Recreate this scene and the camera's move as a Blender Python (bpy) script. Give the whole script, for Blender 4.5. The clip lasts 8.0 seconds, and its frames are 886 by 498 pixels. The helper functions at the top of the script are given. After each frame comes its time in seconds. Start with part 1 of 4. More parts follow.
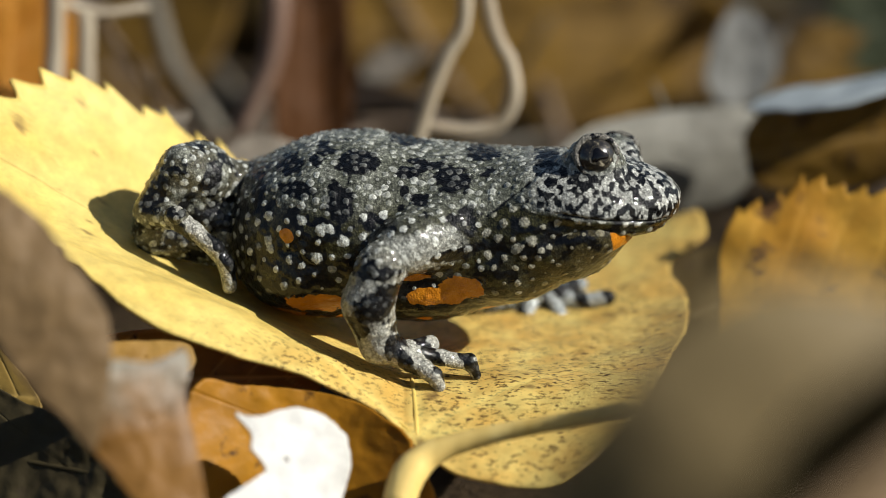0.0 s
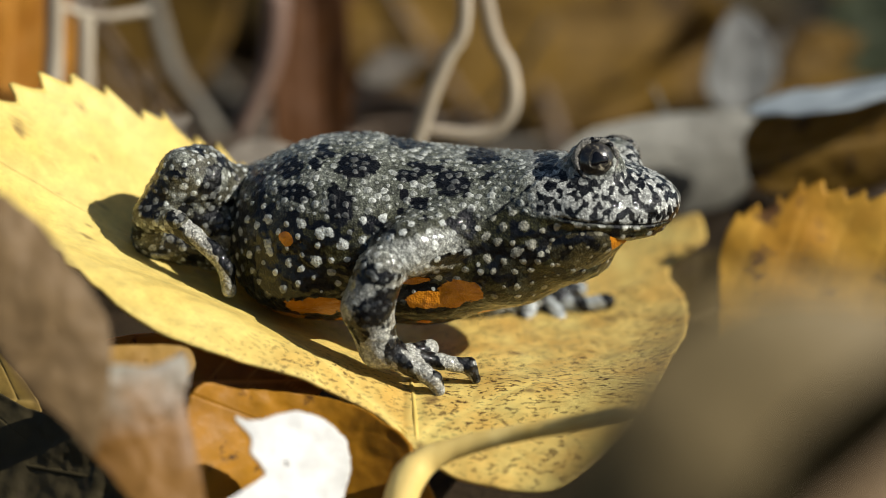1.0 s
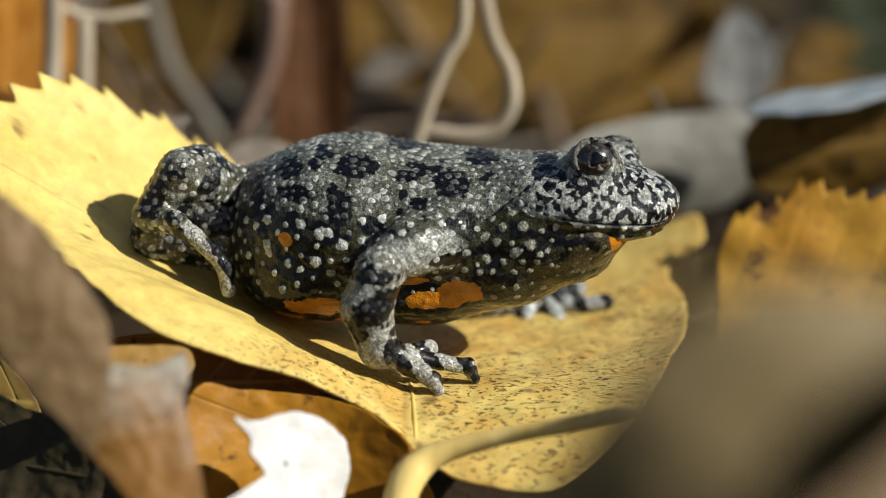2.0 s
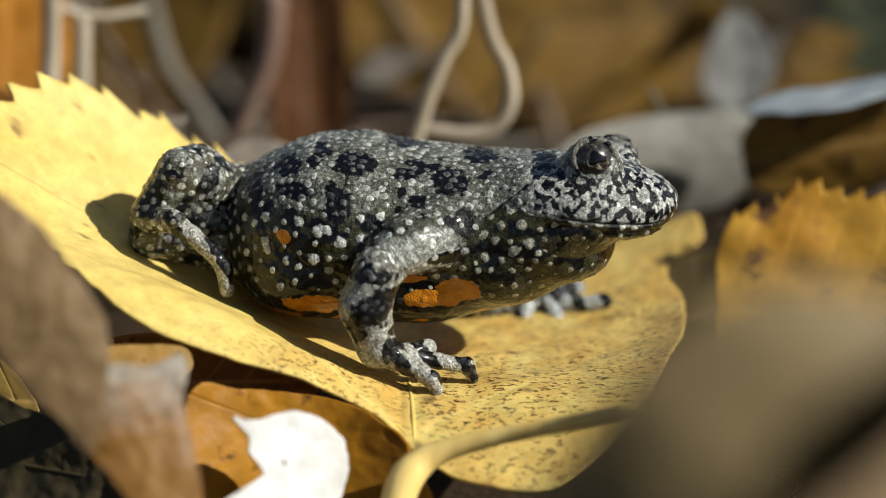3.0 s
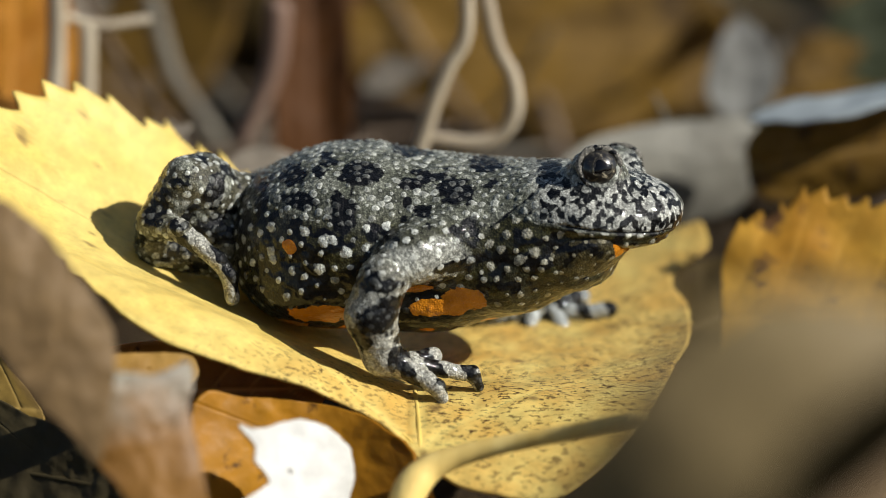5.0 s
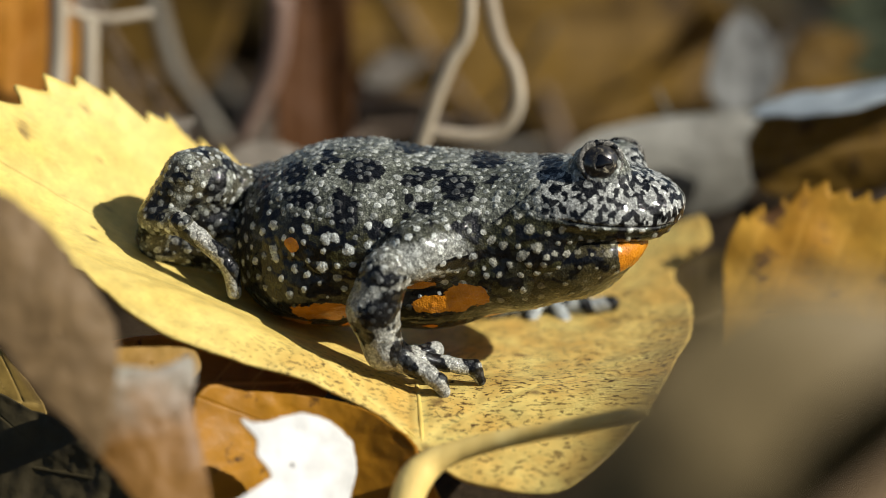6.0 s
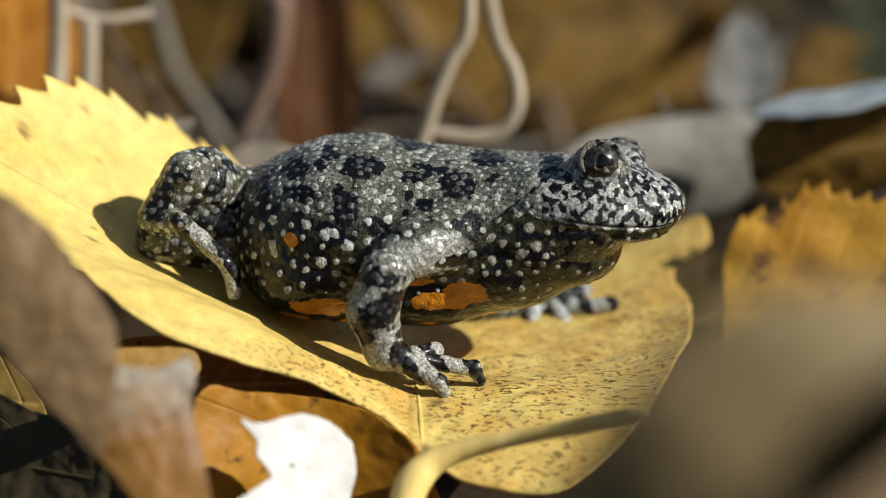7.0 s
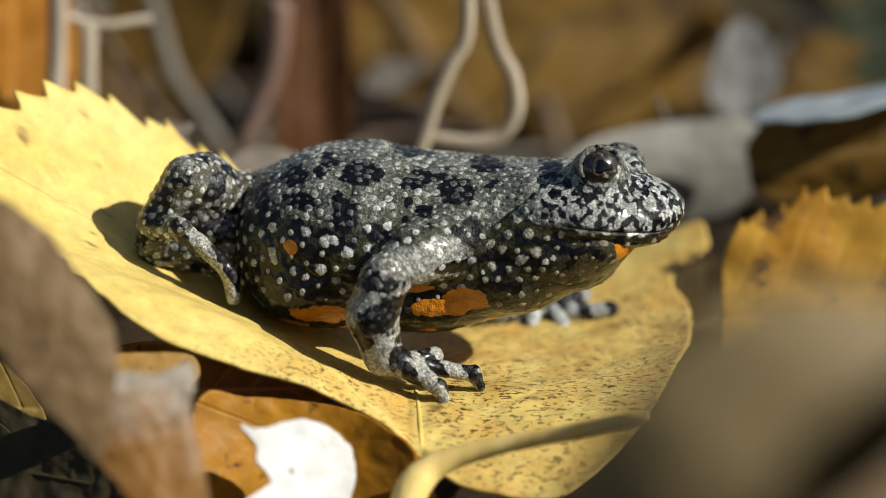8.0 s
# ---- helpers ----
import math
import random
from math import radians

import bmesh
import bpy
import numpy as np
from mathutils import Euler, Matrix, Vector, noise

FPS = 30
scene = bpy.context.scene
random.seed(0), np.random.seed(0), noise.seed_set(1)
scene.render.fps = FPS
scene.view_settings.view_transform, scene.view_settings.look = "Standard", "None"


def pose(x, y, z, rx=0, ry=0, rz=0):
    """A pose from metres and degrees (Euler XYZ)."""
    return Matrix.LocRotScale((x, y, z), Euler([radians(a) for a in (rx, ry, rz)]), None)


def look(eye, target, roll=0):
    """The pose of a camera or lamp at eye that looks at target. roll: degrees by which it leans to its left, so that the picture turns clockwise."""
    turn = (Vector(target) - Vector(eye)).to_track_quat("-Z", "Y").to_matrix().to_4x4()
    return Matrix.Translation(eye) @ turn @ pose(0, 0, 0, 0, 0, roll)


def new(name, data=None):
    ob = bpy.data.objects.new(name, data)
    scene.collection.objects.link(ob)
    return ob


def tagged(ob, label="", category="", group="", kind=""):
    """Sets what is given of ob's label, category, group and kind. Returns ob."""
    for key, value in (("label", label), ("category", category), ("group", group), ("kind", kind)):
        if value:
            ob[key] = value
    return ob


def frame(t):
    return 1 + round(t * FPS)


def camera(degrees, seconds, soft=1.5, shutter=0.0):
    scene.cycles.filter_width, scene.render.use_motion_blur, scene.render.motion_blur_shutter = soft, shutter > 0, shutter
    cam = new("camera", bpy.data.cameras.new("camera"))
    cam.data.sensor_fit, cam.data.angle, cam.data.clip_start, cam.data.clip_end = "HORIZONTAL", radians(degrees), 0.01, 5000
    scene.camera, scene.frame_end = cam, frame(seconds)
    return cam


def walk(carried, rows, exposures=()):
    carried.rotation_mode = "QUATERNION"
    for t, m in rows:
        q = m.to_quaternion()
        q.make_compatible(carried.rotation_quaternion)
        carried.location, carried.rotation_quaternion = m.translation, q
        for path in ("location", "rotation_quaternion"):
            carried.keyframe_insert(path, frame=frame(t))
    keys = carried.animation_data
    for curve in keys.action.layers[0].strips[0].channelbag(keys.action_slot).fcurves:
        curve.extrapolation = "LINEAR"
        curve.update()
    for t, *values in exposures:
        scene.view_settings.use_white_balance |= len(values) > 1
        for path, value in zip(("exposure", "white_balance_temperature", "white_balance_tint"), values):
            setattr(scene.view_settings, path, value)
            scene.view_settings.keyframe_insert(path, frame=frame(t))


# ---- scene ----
# All lengths below are in millimetres and are scaled to metres by MM.
MM = 0.001
PITCH = radians(18.0)
AIM = Vector((0.0, 0.0, 11.5))
RIGHT, UP = Vector((1, 0, 0)), Vector((0, math.sin(PITCH), math.cos(PITCH)))
AWAY = 266.8

# ---- camera ----
cam = camera(20.0, 8.0, soft=0.6)
cam.data.dof.use_dof = True
cam.data.dof.focus_distance = 0.2595
cam.data.dof.aperture_fstop = 11.5


def aim(drift, right, up):
    """The camera's pose: its sideways drift and how far its aim is moved, in millimetres."""
    eye = AIM + Vector((drift, -AWAY * math.cos(PITCH), AWAY * math.sin(PITCH)))
    target = AIM + RIGHT * right + UP * up
    return look(eye * MM, target * MM)


walk(cam, [
    (0.0, aim(0.0, 0.0, 0.0)), (0.5, aim(-0.05, 0.08, 0.12)), (1.0, aim(-0.1, 0.05, 0.42)), (1.5, aim(-0.18, 0.04, 0.47)),
    (3.0, aim(-0.3, 0.30, 0.37)), (3.5, aim(-0.4, 0.16, 0.86)), (4.0, aim(-0.6, 0.02, 1.28)), (4.5, aim(-0.65, -0.13, 1.47)),
    (6.0, aim(-0.9, -0.48, 0.63)), (6.5, aim(-0.9, -0.42, 0.64)), (7.0, aim(-0.85, -0.46, 0.68)), (7.5, aim(-0.9, -0.28, 0.89)),
    (8.0, aim(-1.0, -0.40, 1.22)),
])

# ---- light ----
SUN_AZ, SUN_EL = radians(-18.0), radians(35.0)
sun_way = Vector((math.cos(SUN_EL) * math.cos(SUN_AZ), math.cos(SUN_EL) * math.sin(SUN_AZ), math.sin(SUN_EL)))
sun = new("sun", bpy.data.lights.new("sun", "SUN"))
sun.data.energy, sun.data.angle, sun.data.color = 5.0, radians(0.5), (1.0, 0.965, 0.90)
sun.matrix_world = look(sun_way * 2.0, (0, 0, 0))
world = bpy.data.worlds.new("sky")
scene.world = world
world.use_nodes = True
sky = world.node_tree.nodes.new("ShaderNodeTexSky")
sky.sky_type, sky.sun_disc = "NISHITA", False
sky.sun_elevation, sky.sun_rotation = SUN_EL, math.pi / 2 - SUN_AZ
background = world.node_tree.nodes["Background"]
world.node_tree.links.new(sky.outputs[0], background.inputs[0])
background.inputs[1].default_value = 0.05
scene.view_settings.exposure = 0.2


# ---- materials ----
class Mat:
    """A node material, built with few words."""

    def __init__(self, name, rough=0.6):
        self.m = bpy.data.materials.new(name)
        self.m.use_nodes = True
        self.t = self.m.node_tree
        self.b = self.t.nodes["Principled BSDF"]
        self.out = self.t.nodes["Material Output"]
        self.b.inputs["Roughness"].default_value = rough

    def node(self, kind, **values):
        n = self.t.nodes.new(kind)
        for k, v in values.items():
            n.inputs[k.replace("_", " ")].default_value = v
        return n

    def link(self, a, b):
        self.t.links.new(a, b)

    def coords(self, scale=(1, 1, 1)):
        n, m = self.node("ShaderNodeTexCoord"), self.node("ShaderNodeMapping")
        m.inputs["Scale"].default_value = scale
        self.link(n.outputs["Object"], m.inputs["Vector"])
        return m.outputs[0]

    def noise(self, scale, detail=4.0, rough=0.55, stretch=(1, 1, 1), warp=0.0):
        n = self.node("ShaderNodeTexNoise", Scale=scale, Detail=detail, Roughness=rough, Distortion=warp)
        self.link(self.coords(stretch), n.inputs["Vector"])
        return n.outputs[0]

    def ramp(self, fac, stops):
        n = self.node("ShaderNodeValToRGB")
        e = n.color_ramp.elements
        while len(e) < len(stops):
            e.new(0.5)
        for i, (p, c) in enumerate(stops):
            e[i].position = p
            e[i].color = (c, c, c, 1) if isinstance(c, (int, float)) else (*c, 1)
        self.link(fac, n.inputs[0])
        return n.outputs[0]

    def attr(self, name):
        n = self.node("ShaderNodeAttribute")
        n.attribute_name = name
        return n

    def mix(self, fac, a, b, kind="MIX"):
        n = self.t.nodes.new("ShaderNodeMix")
        n.data_type, n.blend_type = "RGBA", kind
        for sock, v in ((n.inputs[0], fac), (n.inputs[6], a), (n.inputs[7], b)):
            if isinstance(v, (int, float)):
                sock.default_value = v
            elif isinstance(v, tuple):
                sock.default_value = (*v, 1)
            else:
                self.link(v, sock)
        return n.outputs[2]

    def color(self, sock):
        if isinstance(sock, tuple):
            self.b.inputs["Base Color"].default_value = (*sock, 1)
        else:
            self.link(sock, self.b.inputs["Base Color"])

    def bump(self, height, strength, mm):
        n = self.node("ShaderNodeBump", Strength=strength, Distance=mm * MM)
        self.link(height, n.inputs["Height"])
        self.link(n.outputs[0], self.b.inputs["Normal"])

    def translucent(self, sock, amount):
        """Lets part of the light through, as a thin leaf does."""
        tr, mx = self.node("ShaderNodeBsdfTranslucent"), self.node("ShaderNodeMixShader")
        self.link(sock, tr.inputs[0])
        mx.inputs[0].default_value = amount
        self.link(self.b.outputs[0], mx.inputs[1])
        self.link(tr.outputs[0], mx.inputs[2])
        self.link(mx.outputs[0], self.out.inputs[0])


def leaf_material(name, light, dark, spot, through_amount=0.25, rough=0.5, spots=0.62, vein=None, grain=1.0, speck=0.0, aged=None):
    m = Mat(name, rough)
    broad = m.ramp(m.noise(70, 3), [(0.3, dark), (0.62, light)])
    fine = m.ramp(m.noise(420, 5), [(0.3, 0.72), (0.7, 1.0)])
    col = m.mix(1.0, broad, fine, "MULTIPLY")
    col = m.mix(m.ramp(m.noise(260, 6, 0.6, (1, 1, 1)), [(spots, 0.0), (spots + 0.07, 1.0)]), col, spot)
    if aged:
        col = m.mix(m.attr("age").outputs["Fac"], col, m.mix(1.0, m.ramp(m.noise(160, 5, 0.6), [(0.35, aged), (0.7, light)]), fine, "MULTIPLY"))
    if speck:
        where = m.mix(1.0, m.ramp(m.noise(55, 2), [(0.35, 0.4), (0.55, speck)]), m.attr("age").outputs["Fac"], "MULTIPLY")
        dots = m.ramp(m.noise(2300, 4, 0.6, (0.5, 1.0, 1.0)), [(0.545, 0.0), (0.60, 1.0)])
        col = m.mix(m.mix(1.0, where, dots, "MULTIPLY"), col, spot)
        col = m.mix(m.mix(1.0, m.attr("stain").outputs["Fac"], (0.75, 0.75, 0.75), "MULTIPLY"), col, (0.16, 0.09, 0.035))
    col = m.mix(m.attr("vein").outputs["Fac"], col, vein or tuple(min(1, c * 1.15 + 0.03) for c in light))
    m.color(col)
    m.b.inputs["Specular IOR Level"].default_value = 0.25
    m.bump(m.noise(900, 6), 0.35 * grain, 0.25)
    if through_amount:
        m.translucent(col, through_amount)
    return m.m


YELLOW = leaf_material("yellow_leaf", (0.94, 0.75, 0.24), (0.90, 0.65, 0.16), (0.10, 0.055, 0.02), 0.2, 0.42, 0.70, speck=1.0, aged=(0.80, 0.50, 0.12))
ORANGE = leaf_material("orange_leaf", (0.50, 0.22, 0.024), (0.34, 0.13, 0.016), (0.08, 0.035, 0.015), 0.25, 0.5, 0.64)
OCHRE = leaf_material("ochre_leaf", (0.50, 0.30, 0.07), (0.34, 0.17, 0.035), (0.07, 0.04, 0.02), 0.2, 0.5, 0.6)
TAN = leaf_material("tan_leaf", (0.29, 0.25, 0.195), (0.19, 0.155, 0.115), (0.12, 0.08, 0.05), 0.12, 0.65, 0.66)
WHITE = leaf_material("bleached_leaf", (0.76, 0.75, 0.71), (0.66, 0.65, 0.60), (0.6, 0.55, 0.46), 0.05, 0.5, 0.78)
# rust: orange leaf with the shade of the background put into its colour
RUST = leaf_material("rust_leaf", (0.235, 0.130, 0.018), (0.085, 0.047, 0.010), (0.04, 0.022, 0.012), 0.15, 0.55, 0.58)
SPECKLED = leaf_material("speckled_ochre_leaf", (0.74, 0.42, 0.06), (0.56, 0.27, 0.03), (0.16, 0.08, 0.03), 0.2, 0.45, 0.565)
SLATE = leaf_material("slate_leaf", (0.42, 0.47, 0.48), (0.27, 0.30, 0.31), (0.18, 0.17, 0.16), 0.05, 0.35, 0.7)
CHESTNUT = leaf_material("chestnut_leaf", (0.095, 0.036, 0.008), (0.05, 0.019, 0.005), (0.06, 0.03, 0.015), 0.12, 0.55, 0.64)
GOLDEN = leaf_material("golden_brown_leaf", (0.40, 0.26, 0.06), (0.24, 0.15, 0.04), (0.14, 0.09, 0.05), 0.18, 0.55, 0.66)


def grey_tipped():
    """Orange-brown leaf that fades to grey towards its tip."""
    m = Mat("grey_tipped_leaf", 0.55)
    z = m.node("ShaderNodeSeparateXYZ")
    m.link(m.coords(), z.inputs[0])
    up = m.node("ShaderNodeMapRange")
    for k, v in (("From Min", 0.004), ("From Max", 0.019)):
        up.inputs[k].default_value = v
    m.link(z.outputs["Z"], up.inputs["Value"])
    fac = m.ramp(m.mix(0.35, up.outputs[0], m.noise(180, 4)), [(0.42, 0.0), (0.62, 1.0)])
    base = m.ramp(m.noise(120, 5), [(0.3, (0.17, 0.08, 0.02)), (0.65, (0.30, 0.14, 0.02))])
    col = m.mix(fac, base, m.ramp(m.noise(260, 4), [(0.35, (0.15, 0.135, 0.10)), (0.65, (0.27, 0.25, 0.19))]))
    m.color(col)
    m.bump(m.noise(700, 5), 0.4, 0.3)
    m.translucent(col, 0.15)
    return m.m


MOTTLED = grey_tipped()
AMBER = leaf_material("amber_leaf", (0.56, 0.26, 0.018), (0.38, 0.16, 0.010), (0.10, 0.045, 0.012), 0.25, 0.45, 0.60)
UMBER = leaf_material("umber_leaf", (0.125, 0.085, 0.027), (0.05, 0.034, 0.011), (0.06, 0.04, 0.025), 0.1, 0.6, 0.62)
ASHEN = leaf_material("ashen_leaf", (0.27, 0.26, 0.215), (0.17, 0.16, 0.13), (0.20, 0.16, 0.11), 0.1, 0.6, 0.66)
GREY = leaf_material("grey_leaf", (0.27, 0.27, 0.25), (0.19, 0.185, 0.17), (0.14, 0.12, 0.10), 0.1, 0.5, 0.68)
RUSSET = leaf_material("russet_leaf", (0.17, 0.075, 0.025), (0.10, 0.045, 0.018), (0.05, 0.02, 0.01), 0.12, 0.55, 0.62)
GREEN = leaf_material("green_leaf", (0.075, 0.085, 0.04), (0.04, 0.05, 0.028), (0.02, 0.03, 0.015), 0.2, 0.5, 0.7)


def stem_material(name, light, dark):
    m = Mat(name, 0.65)
    m.color(m.ramp(m.noise(300, 5, 0.6, (1, 1, 0.2)), [(0.35, dark), (0.65, light)]))
    m.bump(m.noise(900, 4, 0.6, (1, 1, 0.2)), 0.5, 0.2)
    return m.m


TAUPE = leaf_material("taupe_leaf", (0.235, 0.15, 0.068), (0.15, 0.09, 0.035), (0.09, 0.055, 0.03), 0.15, 0.6, 0.66)
FOREGROUND = leaf_material("dull_brown_leaf", (0.25, 0.185, 0.085), (0.17, 0.12, 0.05), (0.06, 0.04, 0.025), 0.1, 0.6, 0.66)
SIENNA = leaf_material("sienna_leaf", (0.50, 0.19, 0.022), (0.36, 0.12, 0.014), (0.10, 0.04, 0.012), 0.3, 0.5, 0.64)
DRAB = leaf_material("olive_brown_leaf", (0.072, 0.056, 0.024), (0.04, 0.03, 0.014), (0.05, 0.035, 0.02), 0.15, 0.6, 0.6)
STRAW = stem_material("dry_straw", (0.48, 0.41, 0.30), (0.31, 0.25, 0.17))
ROSY = stem_material("pinkish_stem", (0.27, 0.18, 0.13), (0.17, 0.10, 0.07))
GREYED = stem_material("greyed_stem", (0.18, 0.16, 0.12), (0.11, 0.092, 0.066))
TWIG = stem_material("brown_twig", (0.22, 0.16, 0.11), (0.12, 0.08, 0.05))
STALK = stem_material("leaf_stalk", (0.90, 0.68, 0.24), (0.80, 0.54, 0.14))

SOIL = Mat("forest_soil", 0.9)
SOIL.color(SOIL.mix(SOIL.noise(60, 6), SOIL.ramp(SOIL.noise(900, 6), [(0.35, (0.02, 0.014, 0.008)), (0.7, (0.09, 0.06, 0.03))]), (0.055, 0.037, 0.02)))
SOIL.bump(SOIL.noise(500, 8, 0.7), 1.0, 2.0)
SOIL.b.inputs["Specular IOR Level"].default_value = 0.1
SOIL = SOIL.m

def toad_skin():
    """Wet warty skin: ground colour, black marks, pale warts and orange patches from the mesh's own fields, with fine grain."""
    m = Mat("toad_skin", 0.4)

    def wobbled(name, amount, scale, low, high):
        n = m.node("ShaderNodeMath")
        n.operation = "MULTIPLY_ADD"
        m.link(m.noise(scale, 4, 0.6), n.inputs[0])
        n.inputs[1].default_value = amount
        m.link(m.attr(name).outputs["Fac"], n.inputs[2])
        r = m.node("ShaderNodeMapRange")
        r.interpolation_type = "SMOOTHSTEP"
        r.inputs["From Min"].default_value, r.inputs["From Max"].default_value = low + amount * 0.5, high + amount * 0.5
        m.link(n.outputs[0], r.inputs["Value"])
        return r.outputs[0]

    grain = m.ramp(m.noise(2600, 5, 0.7), [(0.3, 0.3), (0.5, 0.9), (0.72, 2.1)])
    cloud = m.ramp(m.noise(650, 3), [(0.3, 0.7), (0.7, 1.25)])
    col = m.mix(1.0, m.mix(1.0, m.attr("pigment").outputs["Color"], grain, "MULTIPLY"), cloud, "MULTIPLY")
    pebble = m.node("ShaderNodeTexVoronoi", Scale=4300.0, Randomness=0.9)
    m.link(m.coords(), pebble.inputs["Vector"])
    col = m.mix(1.0, col, m.ramp(pebble.outputs["Distance"], [(0.15, 1.45), (0.62, 0.72)]), "MULTIPLY")
    black = m.ramp(m.noise(1800, 4), [(0.4, (0.002, 0.002, 0.0022)), (0.75, (0.009, 0.0095, 0.010))])
    col = m.mix(wobbled("dark", 1.0, 1200, -0.10, 0.10), col, black)
    pale = m.mix(1.0, m.attr("tint").outputs["Color"], m.ramp(m.noise(2400, 5, 0.7), [(0.32, 0.35), (0.68, 1.35)]), "MULTIPLY")
    spot = wobbled("wart", 2.8, 1400, -0.1, 0.5)
    col = m.mix(m.mix(1.0, spot, m.attr("tone").outputs["Fac"], "MULTIPLY"), col, pale)
    orange = m.ramp(m.noise(500, 5, 0.6), [(0.3, (0.48, 0.16, 0.008)), (0.7, (0.68, 0.26, 0.014))])
    col = m.mix(wobbled("fire", 0.9, 800, -0.03, 0.05), col, orange)
    m.color(col)
    m.link(m.ramp(m.noise(900, 4), [(0.35, 0.24), (0.7, 0.55)]), m.b.inputs["Roughness"])
    m.b.inputs["Coat Weight"].default_value = 0.55
    m.b.inputs["Coat Roughness"].default_value = 0.06
    m.b.inputs["Specular IOR Level"].default_value = 0.12
    wet = m.node("ShaderNodeBump", Strength=0.3, Distance=0.14 * MM)
    m.link(m.noise(2000, 3), wet.inputs["Height"])
    m.link(wet.outputs[0], m.b.inputs["Coat Normal"])
    m.bump(m.mix(0.5, m.noise(2600, 5, 0.7), m.ramp(pebble.outputs["Distance"], [(0.0, 1.0), (0.7, 0.0)])), 0.75, 0.15)
    return m.m


SKIN = toad_skin()

IRIS = Mat("toad_iris", 0.3)
IRIS.color(IRIS.ramp(IRIS.noise(2200, 6, 0.65, warp=0.6), [(0.46, (0.008, 0.007, 0.006)), (0.60, (0.04, 0.034, 0.024)), (0.74, (0.42, 0.37, 0.26))]))
IRIS.b.inputs["Coat Weight"].default_value = 1.0
IRIS.b.inputs["Coat Roughness"].default_value = 0.03
IRIS = IRIS.m
GOLD = Mat("gold_iris_ring", 0.3)
GOLD.color(GOLD.ramp(GOLD.noise(3500, 3), [(0.45, (0.015, 0.013, 0.008)), (0.68, (0.22, 0.19, 0.12))]))
GOLD = GOLD.m
PUPIL = Mat("toad_pupil", 0.04)
PUPIL.color((0.003, 0.003, 0.004))
PUPIL = PUPIL.m


# ---- building helpers ----
def V(p):
    return np.array(p, dtype=float)


def mesh_from(name, verts, faces, material, smooth=True, **attrs):
    """A mesh from vertices in millimetres and faces, with point attributes."""
    me = bpy.data.meshes.new(name)
    me.from_pydata((np.asarray(verts) * MM).tolist(), [], faces if isinstance(faces, list) else faces.tolist())
    me.materials.append(material)
    me.polygons.foreach_set("use_smooth", [smooth] * len(me.polygons))
    for key, val in attrs.items():
        val = np.asarray(val, dtype=np.float32)
        if val.ndim == 1:
            a = me.attributes.new(key, "FLOAT", "POINT")
            a.data.foreach_set("value", val)
        else:
            a = me.attributes.new(key, "FLOAT_COLOR", "POINT")
            a.data.foreach_set("color", np.concatenate([val, np.ones((len(val), 1), np.float32)], 1).ravel())
    me.update()
    return me


def empty(name, at=(0, 0, 0)):
    ob = new(name)
    ob.location = Vector(at) * MM
    ob.empty_display_size = 0.002
    return ob


def under(name, me, parent, label=""):
    ob = new(name, me)
    if parent:
        ob.parent = parent
        p = parent
        while p:
            ob.location -= p.location
            p = p.parent
    if label:
        tagged(ob, label)
    return ob


def smooth_path(points, n):
    """A Catmull-Rom line through the points; each may carry a radius as fourth number."""
    p = np.array(points, dtype=float)
    p = np.vstack([2 * p[0] - p[1], p, 2 * p[-1] - p[-2]])
    out = []
    m = len(p) - 3
    for s in np.linspace(0, m, n):
        i = min(int(s), m - 1)
        f = s - i
        a, b, c, d = p[i:i + 4]
        out.append(0.5 * (2 * b + (c - a) * f + (2 * a - 5 * b + 4 * c - d) * f * f + (3 * b - a - 3 * c + d) * f ** 3))
    return np.array(out)


def tube_mesh(name, points, material, n=40, sides=14, rough=0.04, seed=1):
    """A round stem along points of (x, y, z, radius), with closed, rounded ends."""
    line = smooth_path(points, n)
    c, r = line[:, :3], line[:, 3]
    tang = np.gradient(c, axis=0)
    tang /= np.linalg.norm(tang, axis=1)[:, None]
    ref = V((0.3, 0.2, 1.0)) if abs(tang[0][2]) < 0.8 else V((1.0, 0.2, 0.1))
    verts = []
    for i in range(n):
        side = np.cross(tang[i], ref)
        side /= np.linalg.norm(side)
        ref = np.cross(side, tang[i])
        ends = 0.55 if i in (0, n - 1) else 1.0
        for k in range(sides):
            a = 2 * math.pi * k / sides
            w = 1 + rough * noise.noise(Vector((math.cos(a) * 1.5, math.sin(a) * 1.5, i * 0.25 + seed * 7)))
            verts.append(c[i] + (side * math.cos(a) + ref * math.sin(a)) * r[i] * ends * w)
    faces = [(i * sides + k, i * sides + (k + 1) % sides, (i + 1) * sides + (k + 1) % sides, (i + 1) * sides + k) for i in range(n - 1) for k in range(sides)]
    verts += [c[0] - tang[0] * r[0] * 0.4, c[-1] + tang[-1] * r[-1] * 0.4]
    a, b = n * sides, n * sides + 1
    faces += [(a, (k + 1) % sides, k) for k in range(sides)]
    faces += [(b, (n - 1) * sides + k, (n - 1) * sides + (k + 1) % sides) for k in range(sides)]
    return mesh_from(name, verts, faces, material)


